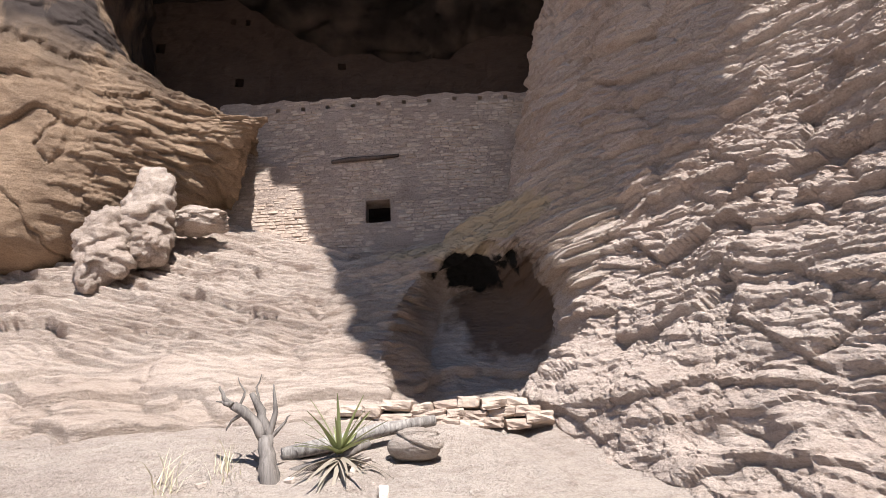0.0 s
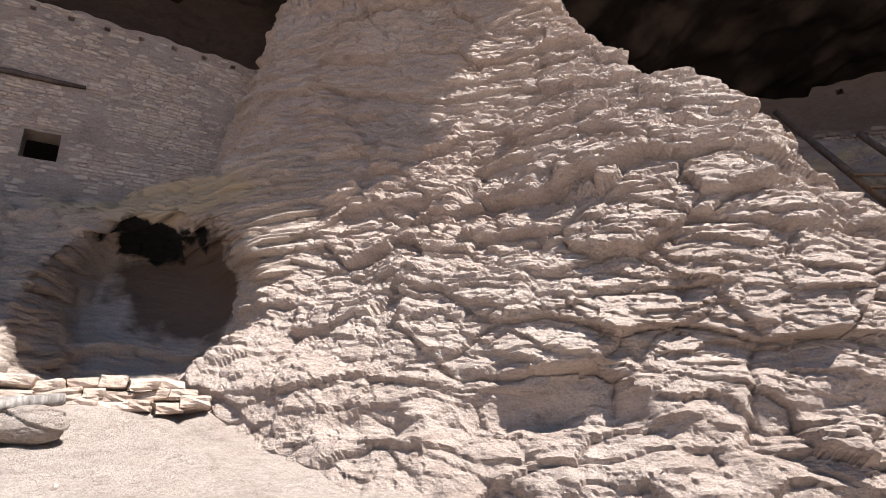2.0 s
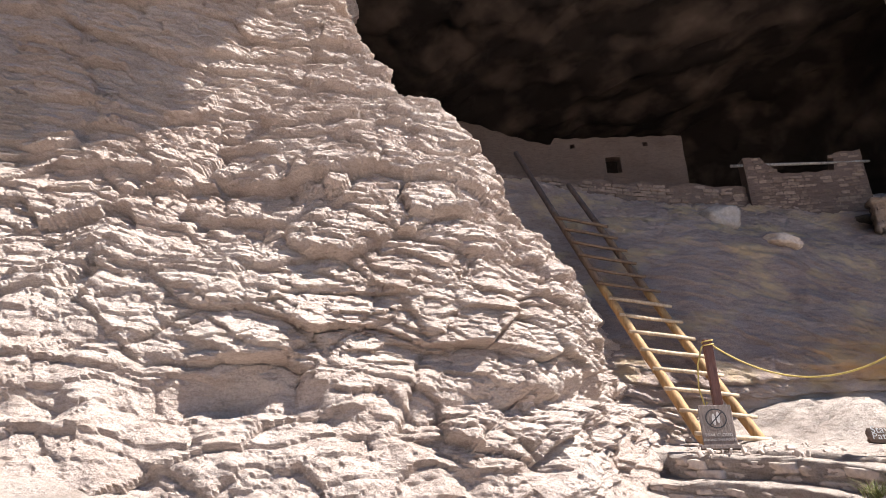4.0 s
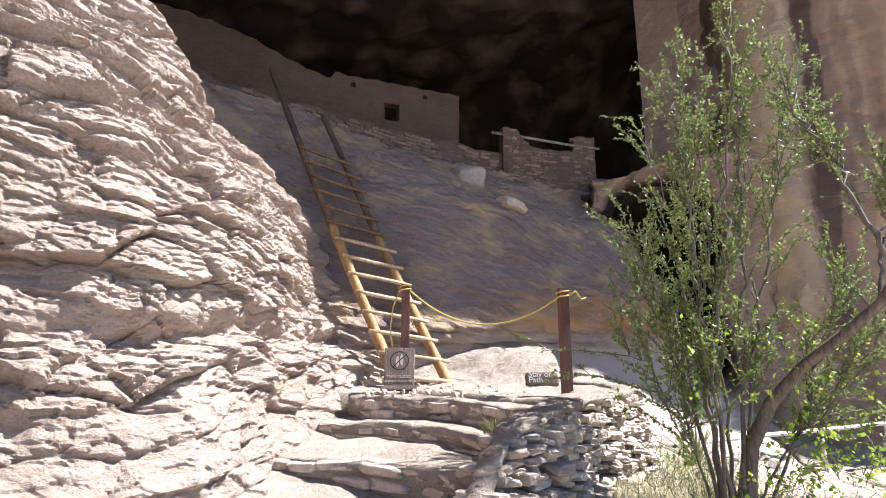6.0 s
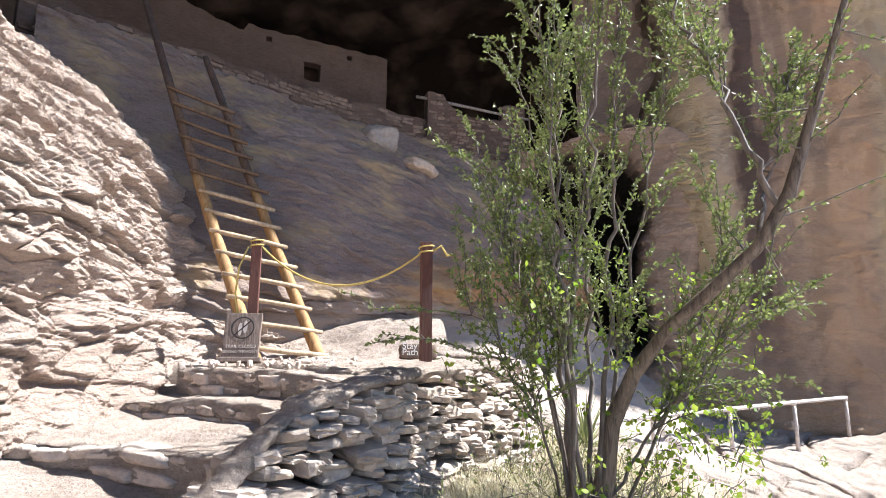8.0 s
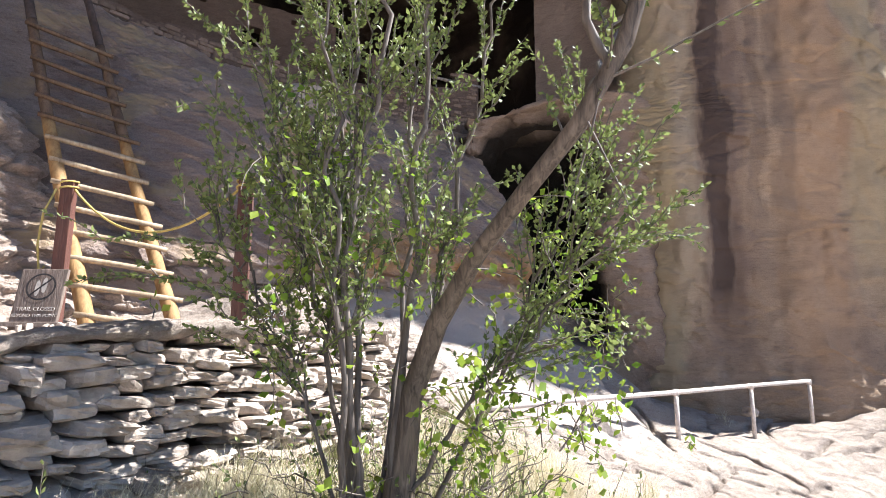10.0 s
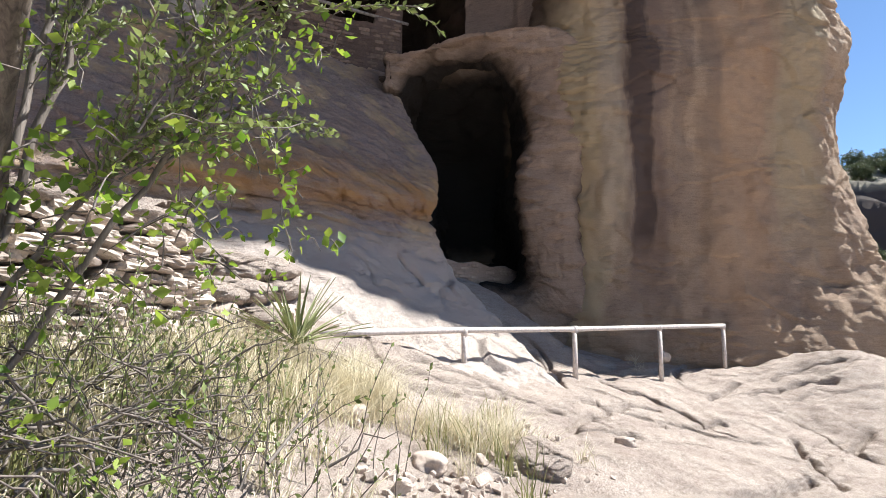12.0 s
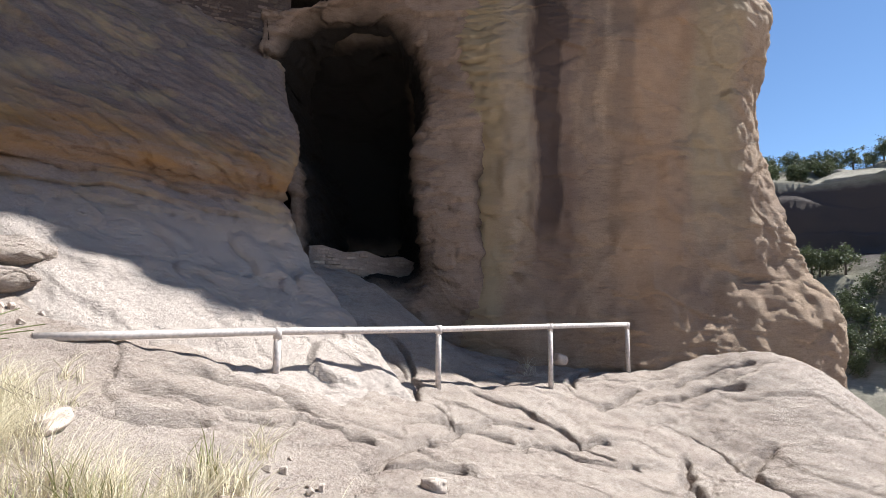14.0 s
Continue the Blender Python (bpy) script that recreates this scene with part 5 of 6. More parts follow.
def pole(a, b, split, r, seed):
    rng = random.Random(seed)
    # Darker woods upwards stand in for the shade on the upper poles.
    for name, t0, t1, mat in (("pole", 0.0, split * 0.62, WOOD_POLE), ("upper_pole", split * 0.62, split, WOOD_SHADED), ("pole_top", split, 1.0, WOOD_DARK)):
        pts, rad = [], []
        for k in range(15):
            t = t0 + (t1 - t0) * k / 14
            p = a.lerp(b, t)
            pts.append(p + Vector((0.02 * math.sin(6 * t + seed), 0.02 * math.cos(5 * t + seed), 0)))
            rad.append(r * (1.05 - 0.35 * t) * (1 + 0.05 * rng.uniform(-1, 1)))
        part(name, tube(pts, rad, 12, 0.03, seed), mat, ladder, {"pole_top": "dark pole end", "upper_pole": "brown pole with shade in its colour"}.get(name, ""))


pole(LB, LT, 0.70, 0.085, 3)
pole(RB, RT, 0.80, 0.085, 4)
for k in range(14):
    d = 0.13 + 0.385 * k
    a = LB + (LT - LB).normalized() * (d + 0.12)
    b = RB + (RT - RB).normalized() * d
    w = (b - a).normalized()
    lift = Vector((-0.05, -0.06, 0.03))
    rng = random.Random(60 + k)
    a2, b2 = a - w * rng.uniform(0.1, 0.16) + lift, b + w * rng.uniform(0.1, 0.17) + lift
    mid = a2.lerp(b2, 0.5) + Vector((0, 0, rng.uniform(-0.02, 0.01)))
    part("rung", tube([a2, a2.lerp(mid, 0.5), mid, mid.lerp(b2, 0.5), b2], [0.032, 0.036, 0.034, 0.036, 0.03], 9, 0.06, k), WOOD_RUNG if k < 8 else WOOD_SHADED, ladder)

# ---------- posts, rope and signs ----------
def post(x, y, z0, z1, label):
    bm = box(-0.055, -0.055, 0, 0.055, 0.055, z1 - z0, 0.006)
    ob = part("post", bm, WOOD_STAIN)
    ob.location = (x, y, z0)
    ob.rotation_euler = (0, 0, 0.35)
    return tagged(ob, label, "post", "posts of the rope barrier")


post(8.93, 0.78, 1.02, 2.54, "square brown-stained post holding the rope and the closed sign")
post(8.30, -1.35, 1.02, 2.34, "square brown-stained post beside the dry-stone wall")
A, B = Vector((8.93, 0.72, 2.45)), Vector((8.30, -1.31, 2.24))
pts = []
for k in range(33):
    t = k / 32
    p = A.lerp(B, t)
    p.z -= 0.40 * 4 * t * (1 - t)
    pts.append(p)
rope = tagged(new("rope"), "sagging yellow rope tied between two brown posts", "rope")
part("rope_span", tube(pts, [0.011] * 33, 8), ROPE, rope)


def coil(c, r, n, seed):
    return [Vector(c) + Vector((r * math.cos(a), r * math.sin(a), 0.012 * k / 3)) for k, a in enumerate(np.linspace(0, 2 * math.pi * n, 14 * n))]


part("knot", tube(coil((8.93, 0.78, 2.43), 0.074, 2, 1), [0.009] * 28, 6), ROPE, rope)
part("knot", tube(coil((8.30, -1.35, 2.21), 0.074, 2, 2), [0.009] * 28, 6), ROPE, rope)
part("rope_tail", tube([(8.86, 0.85, 2.44), (8.83, 0.93, 2.2), (8.85, 0.97, 1.9), (8.86, 0.93, 1.62), (8.88, 0.9, 1.7)], [0.011] * 5, 6), ROPE, rope, "slack rope end")
part("rope_tail", tube([(8.28, -1.43, 2.25), (8.3, -1.5, 2.3), (8.32, -1.56, 2.2), (8.33, -1.62, 2.22)], [0.012] * 4, 6), ROPE, rope, "short frayed rope end")


def lettering(body, size, m, mat, parent, name="lettering", depth=0.002):
    cu = bpy.data.curves.new(name, "FONT")
    cu.body, cu.size, cu.align_x, cu.align_y, cu.extrude = body, size, "CENTER", "CENTER", depth
    tmp = bpy.data.objects.new(name, cu)
    scene.collection.objects.link(tmp)
    me = bpy.data.meshes.new_from_object(tmp.evaluated_get(bpy.context.evaluated_depsgraph_get()))
    bpy.data.objects.remove(tmp)
    ob = part(name, me, mat, parent)
    ob.data.materials.clear()
    ob.data.materials.append(mat)
    ob.matrix_basis = m
    return ob


sign = tagged(new("trail_sign"), "small grey-brown wooden sign with a crossed-out ring, leaning on the post", "sign")
sign.matrix_basis = pose(8.72, 0.80, 1.11, -12, 0, -78)
part("board", box(-0.20, -0.02, 0.04, 0.20, 0.02, 0.56, 0.008), WOOD_SIGN, sign)
part("foot", box(-0.24, -0.06, 0, 0.24, 0.06, 0.05, 0.008), WOOD_SIGN, sign)
FACE = Matrix.Translation((0, -0.023, 0)) @ pose(0, 0, 0, 90)
ring = bmesh.new()
R = [[], []]
for k in range(40):
    a = 2 * math.pi * k / 40
    for n, r in enumerate((0.128, 0.112)):
        R[n].append(ring.verts.new((r * math.cos(a), -0.024, 0.385 + r * math.sin(a))))
for k in range(40):
    ring.faces.new((R[0][k], R[0][(k + 1) % 40], R[1][(k + 1) % 40], R[1][k]))
part("ring", ring, SIGN_DARK, sign)
bar = box(-0.12, -0.025, -0.007, 0.12, -0.022, 0.007)
bmesh.ops.transform(bar, matrix=Matrix.Translation((0, 0, 0.385)) @ Matrix.Rotation(radians(-45), 4, "Y"), verts=bar.verts)
part("slash", bar, SIGN_DARK, sign)
for sx in (-0.028, 0.028):
    sole = bmesh.new()
    bmesh.ops.create_circle(sole, cap_ends=True, segments=20, radius=1.0)
    bmesh.ops.transform(sole, matrix=Matrix.Translation((sx, -0.0225, 0.385 + sx * 0.5)) @ Matrix.Rotation(radians(90), 4, "X") @ Matrix.Diagonal((0.022, 0.075, 1, 1)), verts=sole.verts)
    part("sole_mark", sole, SIGN_INK, sign, "pale shoe-sole shape")
lettering("TRAIL CLOSED", 0.050, Matrix.Translation((0, 0, 0.175)) @ FACE, SIGN_INK, sign)
lettering("BEYOND THIS POINT", 0.040, Matrix.Translation((0, 0, 0.115)) @ FACE, SIGN_INK, sign)

stay = tagged(new("painted_stone"), "flat dark grey stone with hand-painted white words", "sign")
stay.matrix_basis = pose(9.75, -1.02, 1.16, -14, 0, -83)
sb = part("slab", stone_mesh(201, 4, 0.07, STONE_DARK), parent=stay)
sb.matrix_basis = Matrix.LocRotScale((0, 0.05, 0.07), None, Vector((0.46, 0.09, 0.19)))
lettering("Stay on", 0.115, Matrix.Translation((-0.02, -0.040, 0.125)) @ pose(0, 0, 0, 90), WHITE, stay)
lettering("Path", 0.115, Matrix.Translation((-0.09, -0.040, 0.045)) @ pose(0, 0, 0, 90), WHITE, stay)

# ---------- pipe handrail ----------
rail = tagged(new("handrail"), "low pale painted pipe handrail along the rock path", "handrail")
RAIL = [(11.62, -2.90), (12.98, -4.58), (14.42, -6.37), (15.85, -8.22), (17.09, -9.94)]
RZ = 0.085
pts = [Vector((x, y, RZ + 0.01 * math.sin(k * 2.1))) for k, (x, y) in enumerate(RAIL)]
fine = []
for a, b in zip(pts, pts[1:]):
    fine += [a.lerp(b, t) for t in (0, 0.33, 0.67)]
fine.append(pts[-1])
part("rail_pipe", tube(fine, [0.042] * len(fine), 12), PAINT_RAIL, rail)
for x, y in RAIL[1:]:
    z = lie(x, y) - 0.1
    part("post", tube([(x, y, z), (x, y, RZ - 0.02)], [0.040, 0.040], 12), PAINT_RAIL, rail)
    part("collar", tube([(x, y, RZ - 0.07), (x, y, RZ + 0.045)], [0.050, 0.050], 12), PAINT_RAIL, rail)
part("post", tube([(11.62, -2.90, lie(11.62, -2.9) - 0.2), (11.62, -2.90, RZ - 0.02)], [0.040, 0.040], 12), PAINT_RAIL, rail)

# ---------- loose rocks ----------
boulders = [stone_mesh(220 + k, 7, 0.20, STONE_PALE, 3.2) for k in range(5)]


def boulder(x, y, z, size, turn, n, label, mat=None):
    ob = new("boulder", (boulders + dry_shapes[:5])[n % 10])
    if mat is not None:
        ob.data = ob.data.copy()
        ob.data.materials[0] = mat
    ob.matrix_basis = Matrix.LocRotScale((x, y, z), Euler((0.1 * n, 0.15, turn)), Vector(size))
    return tagged(ob, label, "boulder")


def crag(x, y, z, size, seed, label, mat=None):
    """A knobbly outcrop, broken into flakes, rising from the rock under it."""
    n, m = 90, 64
    a, b = np.meshgrid(np.linspace(0, 2 * math.pi, n), np.linspace(-0.5, 0.5, m) * math.pi, indexing="ij")
    d = np.stack([np.cos(a) * np.cos(b), np.sin(a) * np.cos(b), np.sin(b)], -1).reshape(-1, 3)
    p = d * np.array(size) / 2
    w = p + (x, y, z)
    k = 1 + (0.28 * fbm(w * 2.2, 3, seed) + flakes(w, 0.4, 0.2, 0.12, seed + 1) + flakes(w, 0.14, 0.07, 0.05, seed + 2))[:, None]
    p = (p * k).reshape(n, m, 3)
    p[-1] = p[0]
    p[:, 0], p[:, -1] = p[:, 0].mean(0), p[:, -1].mean(0)
    ob = part("rock_outcrop", quads_mesh("rock_outcrop", p.reshape(-1, 3), grid_quads(n, m), mat or ROCK_APRON))
    ob.location = (x, y, z)
    return tagged(ob, label, "rock")


boulder(15.1, 0.95, 6.05, (1.15, 0.9, 0.72), 0.5, 0, "large grey boulder resting on the cave slab", STONE_GREY)
boulder(13.7, -0.38, 4.92, (0.8, 0.5, 0.28), -0.6, 1, "flat ochre boulder lying on the slab", STONE_WALL)
boulder(16.9, -8.6, -0.55, (0.3, 0.25, 0.2), 0.3, 3, "small rock at the cliff foot")
crag(0.02, 4.75, 1.85, (0.42, 0.32, 0.22), 161, "flat pale boulder beside the dead log", ROCK_GROUND)
crag(9.9, -5.2, lie(9.9, -5.2) + 0.02, (0.75, 0.6, 0.3), 141, "grey broken boulder among dry grass", ROCK_GROUND)
boulder(11.3, -6.3, lie(11.3, -6.3) + 0.03, (0.2, 0.14, 0.12), 0.8, 2, "small loose stone on the path")
for k, (x, y, e) in enumerate(((9.2, -4.4, 0.24), (8.7, -4.9, 0.18), (9.4, -3.8, 0.2), (10.4, -3.9, 0.22), (10.7, -2.2, 0.28), (11.5, -2.5, 0.22))):
    boulder(x, y, lie(x, y) + e * 0.12, (e * 1.3, e, e * 0.6), k, k, "pale broken rock lying on the dusty slope")
for k, (x, y, e) in enumerate(((10.9, -2.5, 0.5), (11.4, -2.1, 0.6), (12.0, -2.3, 0.55), (11.1, -1.9, 0.65), (11.8, -1.7, 0.8), (12.4, -2.0, 0.7))):
    crag(x, y, lie(x, y) + e * 0.1, (e * 1.6, e * 1.1, e * 0.55), 150 + k, "broken ledge of pale rock above the handrail", ROCK_GROUND)



crag(-4.9, 8.95, 6.0, (0.95, 0.9, 1.7), 111, "knobbly pale rock pinnacle standing on the apron")
crag(-5.35, 8.6, 5.4, (0.9, 0.8, 1.5), 121, "lower knobbly pale rock beside the pinnacle")
crag(-4.35, 9.5, 6.2, (1.3, 0.8, 0.5), 131, "flat broken ledge of pale rock at the wall's foot")
low_wall = tagged(new("low_stone_wall"), "low tumbled line of flat stones edging the alcove", "wall")
spots = []
for course in range(3):
    u = -0.75
    while u < 1.0:
        w = rngs.uniform(0.14, 0.34)
        spots.append(Matrix.LocRotScale((u + w / 2, 5.72 + 0.08 * u + rngs.uniform(-0.05, 0.05), 2.04 + 0.085 * course + rngs.uniform(-0.02, 0.02)), Euler((rngs.uniform(-0.15, 0.15), rngs.uniform(-0.12, 0.12), rngs.uniform(-0.2, 0.2))), Vector((w * 1.1, 0.3, 0.10))))
        u += w
place_stones(low_wall, spots, [stone_mesh(160 + k, 3, 0.13, STONE_WALL) for k in range(6)])

# ---------- dead wood by the alcove ----------
snag = tagged(new("dead_snag"), "dark grey dead juniper stump with broken spiky limbs", "snag")
SB = Vector((-0.93, 4.3, 1.5))


def limb(name, pts, r0, r1, seed):
    rng = random.Random(seed)
    p = [SB + Vector(q) for q in pts]
    out = []
    for a, b in zip(p, p[1:]):
        out += [a.lerp(b, t) + Vector([rng.uniform(-0.008, 0.008) for _ in range(3)]) for t in (0, 0.33, 0.67)]
    out.append(p[-1])
    n = len(out)
    part(name, tube(out, [r0 + (r1 - r0) * k / (n - 1) for k in range(n)], 8, 0.16, seed), WOOD_SNAG, snag)


limb("trunk", [(0.12, 0, -0.1), (0.03, 0, 0.06), (-0.02, 0, 0.25), (-0.05, 0.02, 0.45)], 0.085, 0.05, 1)
limb("limb", [(-0.05, 0.02, 0.42), (-0.16, 0, 0.58), (-0.28, -0.02, 0.66)], 0.045, 0.028, 2)
limb("limb", [(-0.28, -0.02, 0.66), (-0.36, 0, 0.72), (-0.40, 0, 0.80)], 0.026, 0.006, 3)
limb("limb", [(-0.30, -0.02, 0.67), (-0.42, 0.02, 0.70)], 0.018, 0.004, 4)
limb("limb", [(-0.05, 0.02, 0.45), (-0.10, 0.03, 0.62), (-0.17, 0.02, 0.74)], 0.04, 0.02, 5)
limb("limb", [(-0.04, 0.02, 0.40), (0.0, 0.03, 0.6), (-0.03, 0.05, 0.80)], 0.035, 0.005, 6)
limb("limb", [(-0.02, 0.02, 0.42), (0.06, 0.02, 0.52), (0.11, 0.02, 0.58)], 0.018, 0.004, 7)
limb("limb", [(-0.25, 0, 0.64), (-0.22, 0.02, 0.76), (-0.28, 0.02, 0.86)], 0.012, 0.003, 8)
limb("limb", [(-0.20, 0, 0.62), (-0.30, 0.02, 0.56), (-0.33, 0.02, 0.50)], 0.016, 0.004, 9)
limb("limb", [(-0.1, 0.03, 0.6), (-0.15, 0.05, 0.78), (-0.12, 0.05, 0.88)], 0.012, 0.003, 10)
log = tagged(part("dead_log", tube([(-0.95, 4.6, 1.83), (-0.6, 4.75, 1.90), (-0.3, 4.9, 1.98), (0.15, 5.1, 2.05)], [0.05, 0.062, 0.058, 0.045], 10, 0.08, 5), WOOD_GREY), "long bleached log lying against the stones", "log")
tagged(part("dead_log", tube([(-0.92, 4.45, 1.68), (-0.6, 4.5, 1.76), (-0.32, 4.65, 1.88)], [0.035, 0.042, 0.03], 9, 0.1, 6), WOOD_SNAG), "short dark broken log lying below the long one", "log")
tagged(part("dead_log", tube([(-1.55, 4.25, 1.55), (-1.25, 4.25, 1.6), (-1.02, 4.3, 1.62)], [0.03, 0.045, 0.035], 9, 0.1, 7), WOOD_SNAG), "stubby grey log at the foot of the snag", "log")


# ---------- plants ----------
def leaf_material(name, a, b, trans=0.35):
    m, nd, lk, bs = material(name)
    geo = nd.new("ShaderNodeNewGeometry")
    r = ramp(nd, [(0.0, a), (1.0, b)])
    lk.new(geo.outputs["Random Per Island"], r.inputs[0])
    lk.new(r.outputs[0], bs.inputs["Base Color"])
    bs.inputs["Roughness"].default_value = 0.55
    tr = nd.new("ShaderNodeBsdfTranslucent")
    lk.new(r.outputs[0], tr.inputs[0])
    ms = nd.new("ShaderNodeMixShader")
    ms.inputs[0].default_value = trans
    lk.new(bs.outputs[0], ms.inputs[1])
    lk.new(tr.outputs[0], ms.inputs[2])
    lk.new(ms.outputs[0], nd["Material Output"].inputs[0])
    return m


LEAF_SMALL = leaf_material("grey_green_leaf", (0.11, 0.145, 0.04), (0.27, 0.32, 0.11))
LEAF_BRIGHT = leaf_material("fresh_green_leaf", (0.12, 0.22, 0.02), (0.34, 0.42, 0.06), 0.5)
GRASS_DRY = leaf_material("dry_grass", (0.52, 0.45, 0.30), (0.74, 0.67, 0.50), 0.3)
GRASS_GREEN = leaf_material("olive_grass", (0.16, 0.18, 0.06), (0.36, 0.34, 0.15), 0.3)
YUCCA = leaf_material("yucca_leaf", (0.12, 0.145, 0.055), (0.29, 0.30, 0.13), 0.15)
YUCCA_DEAD = leaf_material("dead_yucca_leaf", (0.17, 0.14, 0.11), (0.34, 0.29, 0.23), 0.1)
BARK = wood_material("rough_grey_bark", (0.21, 0.165, 0.13), (0.035, 0.026, 0.021), 34)
BARK_PALE = wood_material("pale_twig_bark", (0.21, 0.175, 0.15), (0.075, 0.058, 0.05), 26)

nrng = np.random.default_rng(11)


def leaves_mesh(name, centres, ways, sizes, mat, wide=0.5, rng=nrng):
    """Pointed bent leaves of two quads each, from arrays of centres, directions and lengths."""
    n = len(centres)
    ways = ways / np.linalg.norm(ways, axis=1, keepdims=True)
    r = rng.normal(size=(n, 3))
    side = np.cross(ways, r)
    side /= np.linalg.norm(side, axis=1, keepdims=True)
    up = np.cross(side, ways)
    s = sizes[:, None]
    a = centres
    l_ = centres + ways * s * 0.5 + side * s * wide * 0.5 + up * s * 0.10
    r_ = centres + ways * s * 0.5 - side * s * wide * 0.5 + up * s * 0.10
    b = centres + ways * s + up * s * 0.02
    m_ = centres + ways * s * 0.5
    v = np.stack([a, l_, b, r_, m_], 1).reshape(-1, 3)
    k = np.arange(n)[:, None] * 5
    q = np.concatenate([k + np.array([[0, 4, 1]]), k + np.array([[1, 4, 2]]), k + np.array([[2, 4, 3]]), k + np.array([[3, 4, 0]])])
    return quads_mesh(name, v, q, mat, True)


def bend(a, b, sag, n, rng, jit):
    a, b = np.array(a, float), np.array(b, float)
    t = np.linspace(0, 1, n)[:, None]
    p = a + (b - a) * t + sag * np.array([0, 0, 1.0]) * (4 * t * (1 - t))
    p[1:-1] += rng.normal(scale=jit, size=(n - 2, 3))
    return p


def join_tubes(name, tubes, mat, sides=5):
    """Many thin twigs in one mesh."""
    verts, quads, base = [], [], 0
    ang = np.linspace(0, 2 * math.pi, sides, endpoint=False)
    for p, r0, r1 in tubes:
        n = len(p)
        d = np.gradient(p, axis=0)
        d /= np.linalg.norm(d, axis=1, keepdims=True)
        ref = np.array([0.3, 0.9, 0.2]) if abs(d[0, 1]) < 0.9 else np.array([1.0, 0, 0])
        s = np.cross(d, ref)
        s /= np.linalg.norm(s, axis=1, keepdims=True)
        o = np.cross(d, s)
        rad = np.linspace(r0, r1, n)[:, None, None]
        v = p[:, None] + rad * (s[:, None] * np.cos(ang)[None, :, None] + o[:, None] * np.sin(ang)[None, :, None])
        verts.append(v.reshape(-1, 3))
        a = np.arange(n * sides).reshape(n, sides) + base
        q = np.stack([a[:-1], np.roll(a[:-1], -1, 1), np.roll(a[1:], -1, 1), a[1:]], -1).reshape(-1, 4)
        quads.append(q)
        base += n * sides
    return quads_mesh(name, np.concatenate(verts), np.concatenate(quads), mat)


def bush_twigs(stem, t0, count, length, rng, up=0.55):
    """Side twigs along a stem."""
    out = []
    n = len(stem)
    for _ in range(count):
        t = rng.uniform(t0, 0.98) * (n - 1)
        i = int(t)
        c = stem[i] + (stem[min(i + 1, n - 1)] - stem[i]) * (t - i)
        d = stem[min(i + 1, n - 1)] - stem[max(i - 1, 0)]
        d = d / np.linalg.norm(d)
        w = d * up + rng.normal(scale=0.42, size=3)
        w = w / np.linalg.norm(w)
        ln = length * rng.uniform(0.4, 1.15)
        out.append(bend(c, c + w * ln, 0.03 * ln, 5, rng, 0.012))
    return out


def along(p, count, rng):
    t = rng.uniform(0.1, 1.0, count) * (len(p) - 1)
    i = np.minimum(t.astype(int), len(p) - 2)
    c = p[i] + (p[i + 1] - p[i]) * (t - i)[:, None]
    return c, p[i + 1] - p[i]


brng = np.random.default_rng(21)
bush = tagged(new("mountain_shrub"), "tall spindly green shrub with a dark leaning trunk beside the trail", "shrub")
TRUNK = [(7.22, -2.80, -0.25), (7.22, -2.82, 0.25), (7.2, -2.9, 0.75), (7.05, -3.05, 1.12), (6.86, -3.27, 1.44), (6.63, -3.49, 1.68), (6.46, -3.71, 1.92), (6.40, -3.90, 2.25), (6.36, -4.05, 2.7), (6.28, -4.2, 3.2), (6.1, -4.4, 4.0)]
part("trunk", tube(TRUNK, [0.105, 0.082, 0.060, 0.050, 0.046, 0.043, 0.040, 0.035, 0.029, 0.022, 0.012], 14, 0.2, 8), BARK, bush)
STEMS = [((7.12, -2.62, -0.2), (7.05, -2.55, 1.3), (7.15, -2.6, 4.5), 0.04), ((7.1, -2.68, -0.2), (6.95, -2.6, 1.2), (6.7, -3.0, 4.8), 0.036),
         ((7.15, -2.65, -0.2), (7.2, -2.6, 1.1), (7.3, -2.3, 3.7), 0.03), ((7.1, -2.65, -0.1), (7.1, -2.45, 1.0), (7.0, -1.95, 2.9), 0.024),
         ((7.2, -2.75, -0.1), (7.15, -2.9, 1.3), (6.95, -3.1, 4.4), 0.036), ((7.2, -2.75, -0.1), (7.35, -3.0, 1.2), (7.3, -3.55, 3.8), 0.03),
         ((7.05, -2.6, -0.1), (6.9, -2.6, 1.0), (6.8, -2.45, 3.9), 0.028),
         ((7.2, -2.7, -0.1), (7.45, -2.8, 1.2), (7.8, -2.9, 4.4), 0.03), ((7.2, -2.7, -0.1), (7.3, -2.5, 0.9), (7.5, -2.2, 2.2), 0.018),
         ((7.2, -2.8, 0.1), (7.25, -3.2, 0.7), (7.2, -4.0, 1.6), 0.02), ((7.15, -2.6, 0), (7.0, -2.4, 0.7), (6.95, -1.9, 1.7), 0.018),
         ((6.42, -3.85, 2.15), (6.5, -3.6, 2.9), (6.8, -3.3, 4.2), 0.03), ((6.46, -3.71, 1.92), (6.7, -3.9, 2.4), (7.0, -4.3, 3.4), 0.024),
         ((7.25, -2.85, -0.1), (7.45, -3.45, 1.0), (7.5, -3.95, 2.2), 0.022)]
twigs, leaf_c, leaf_d = [], [], []
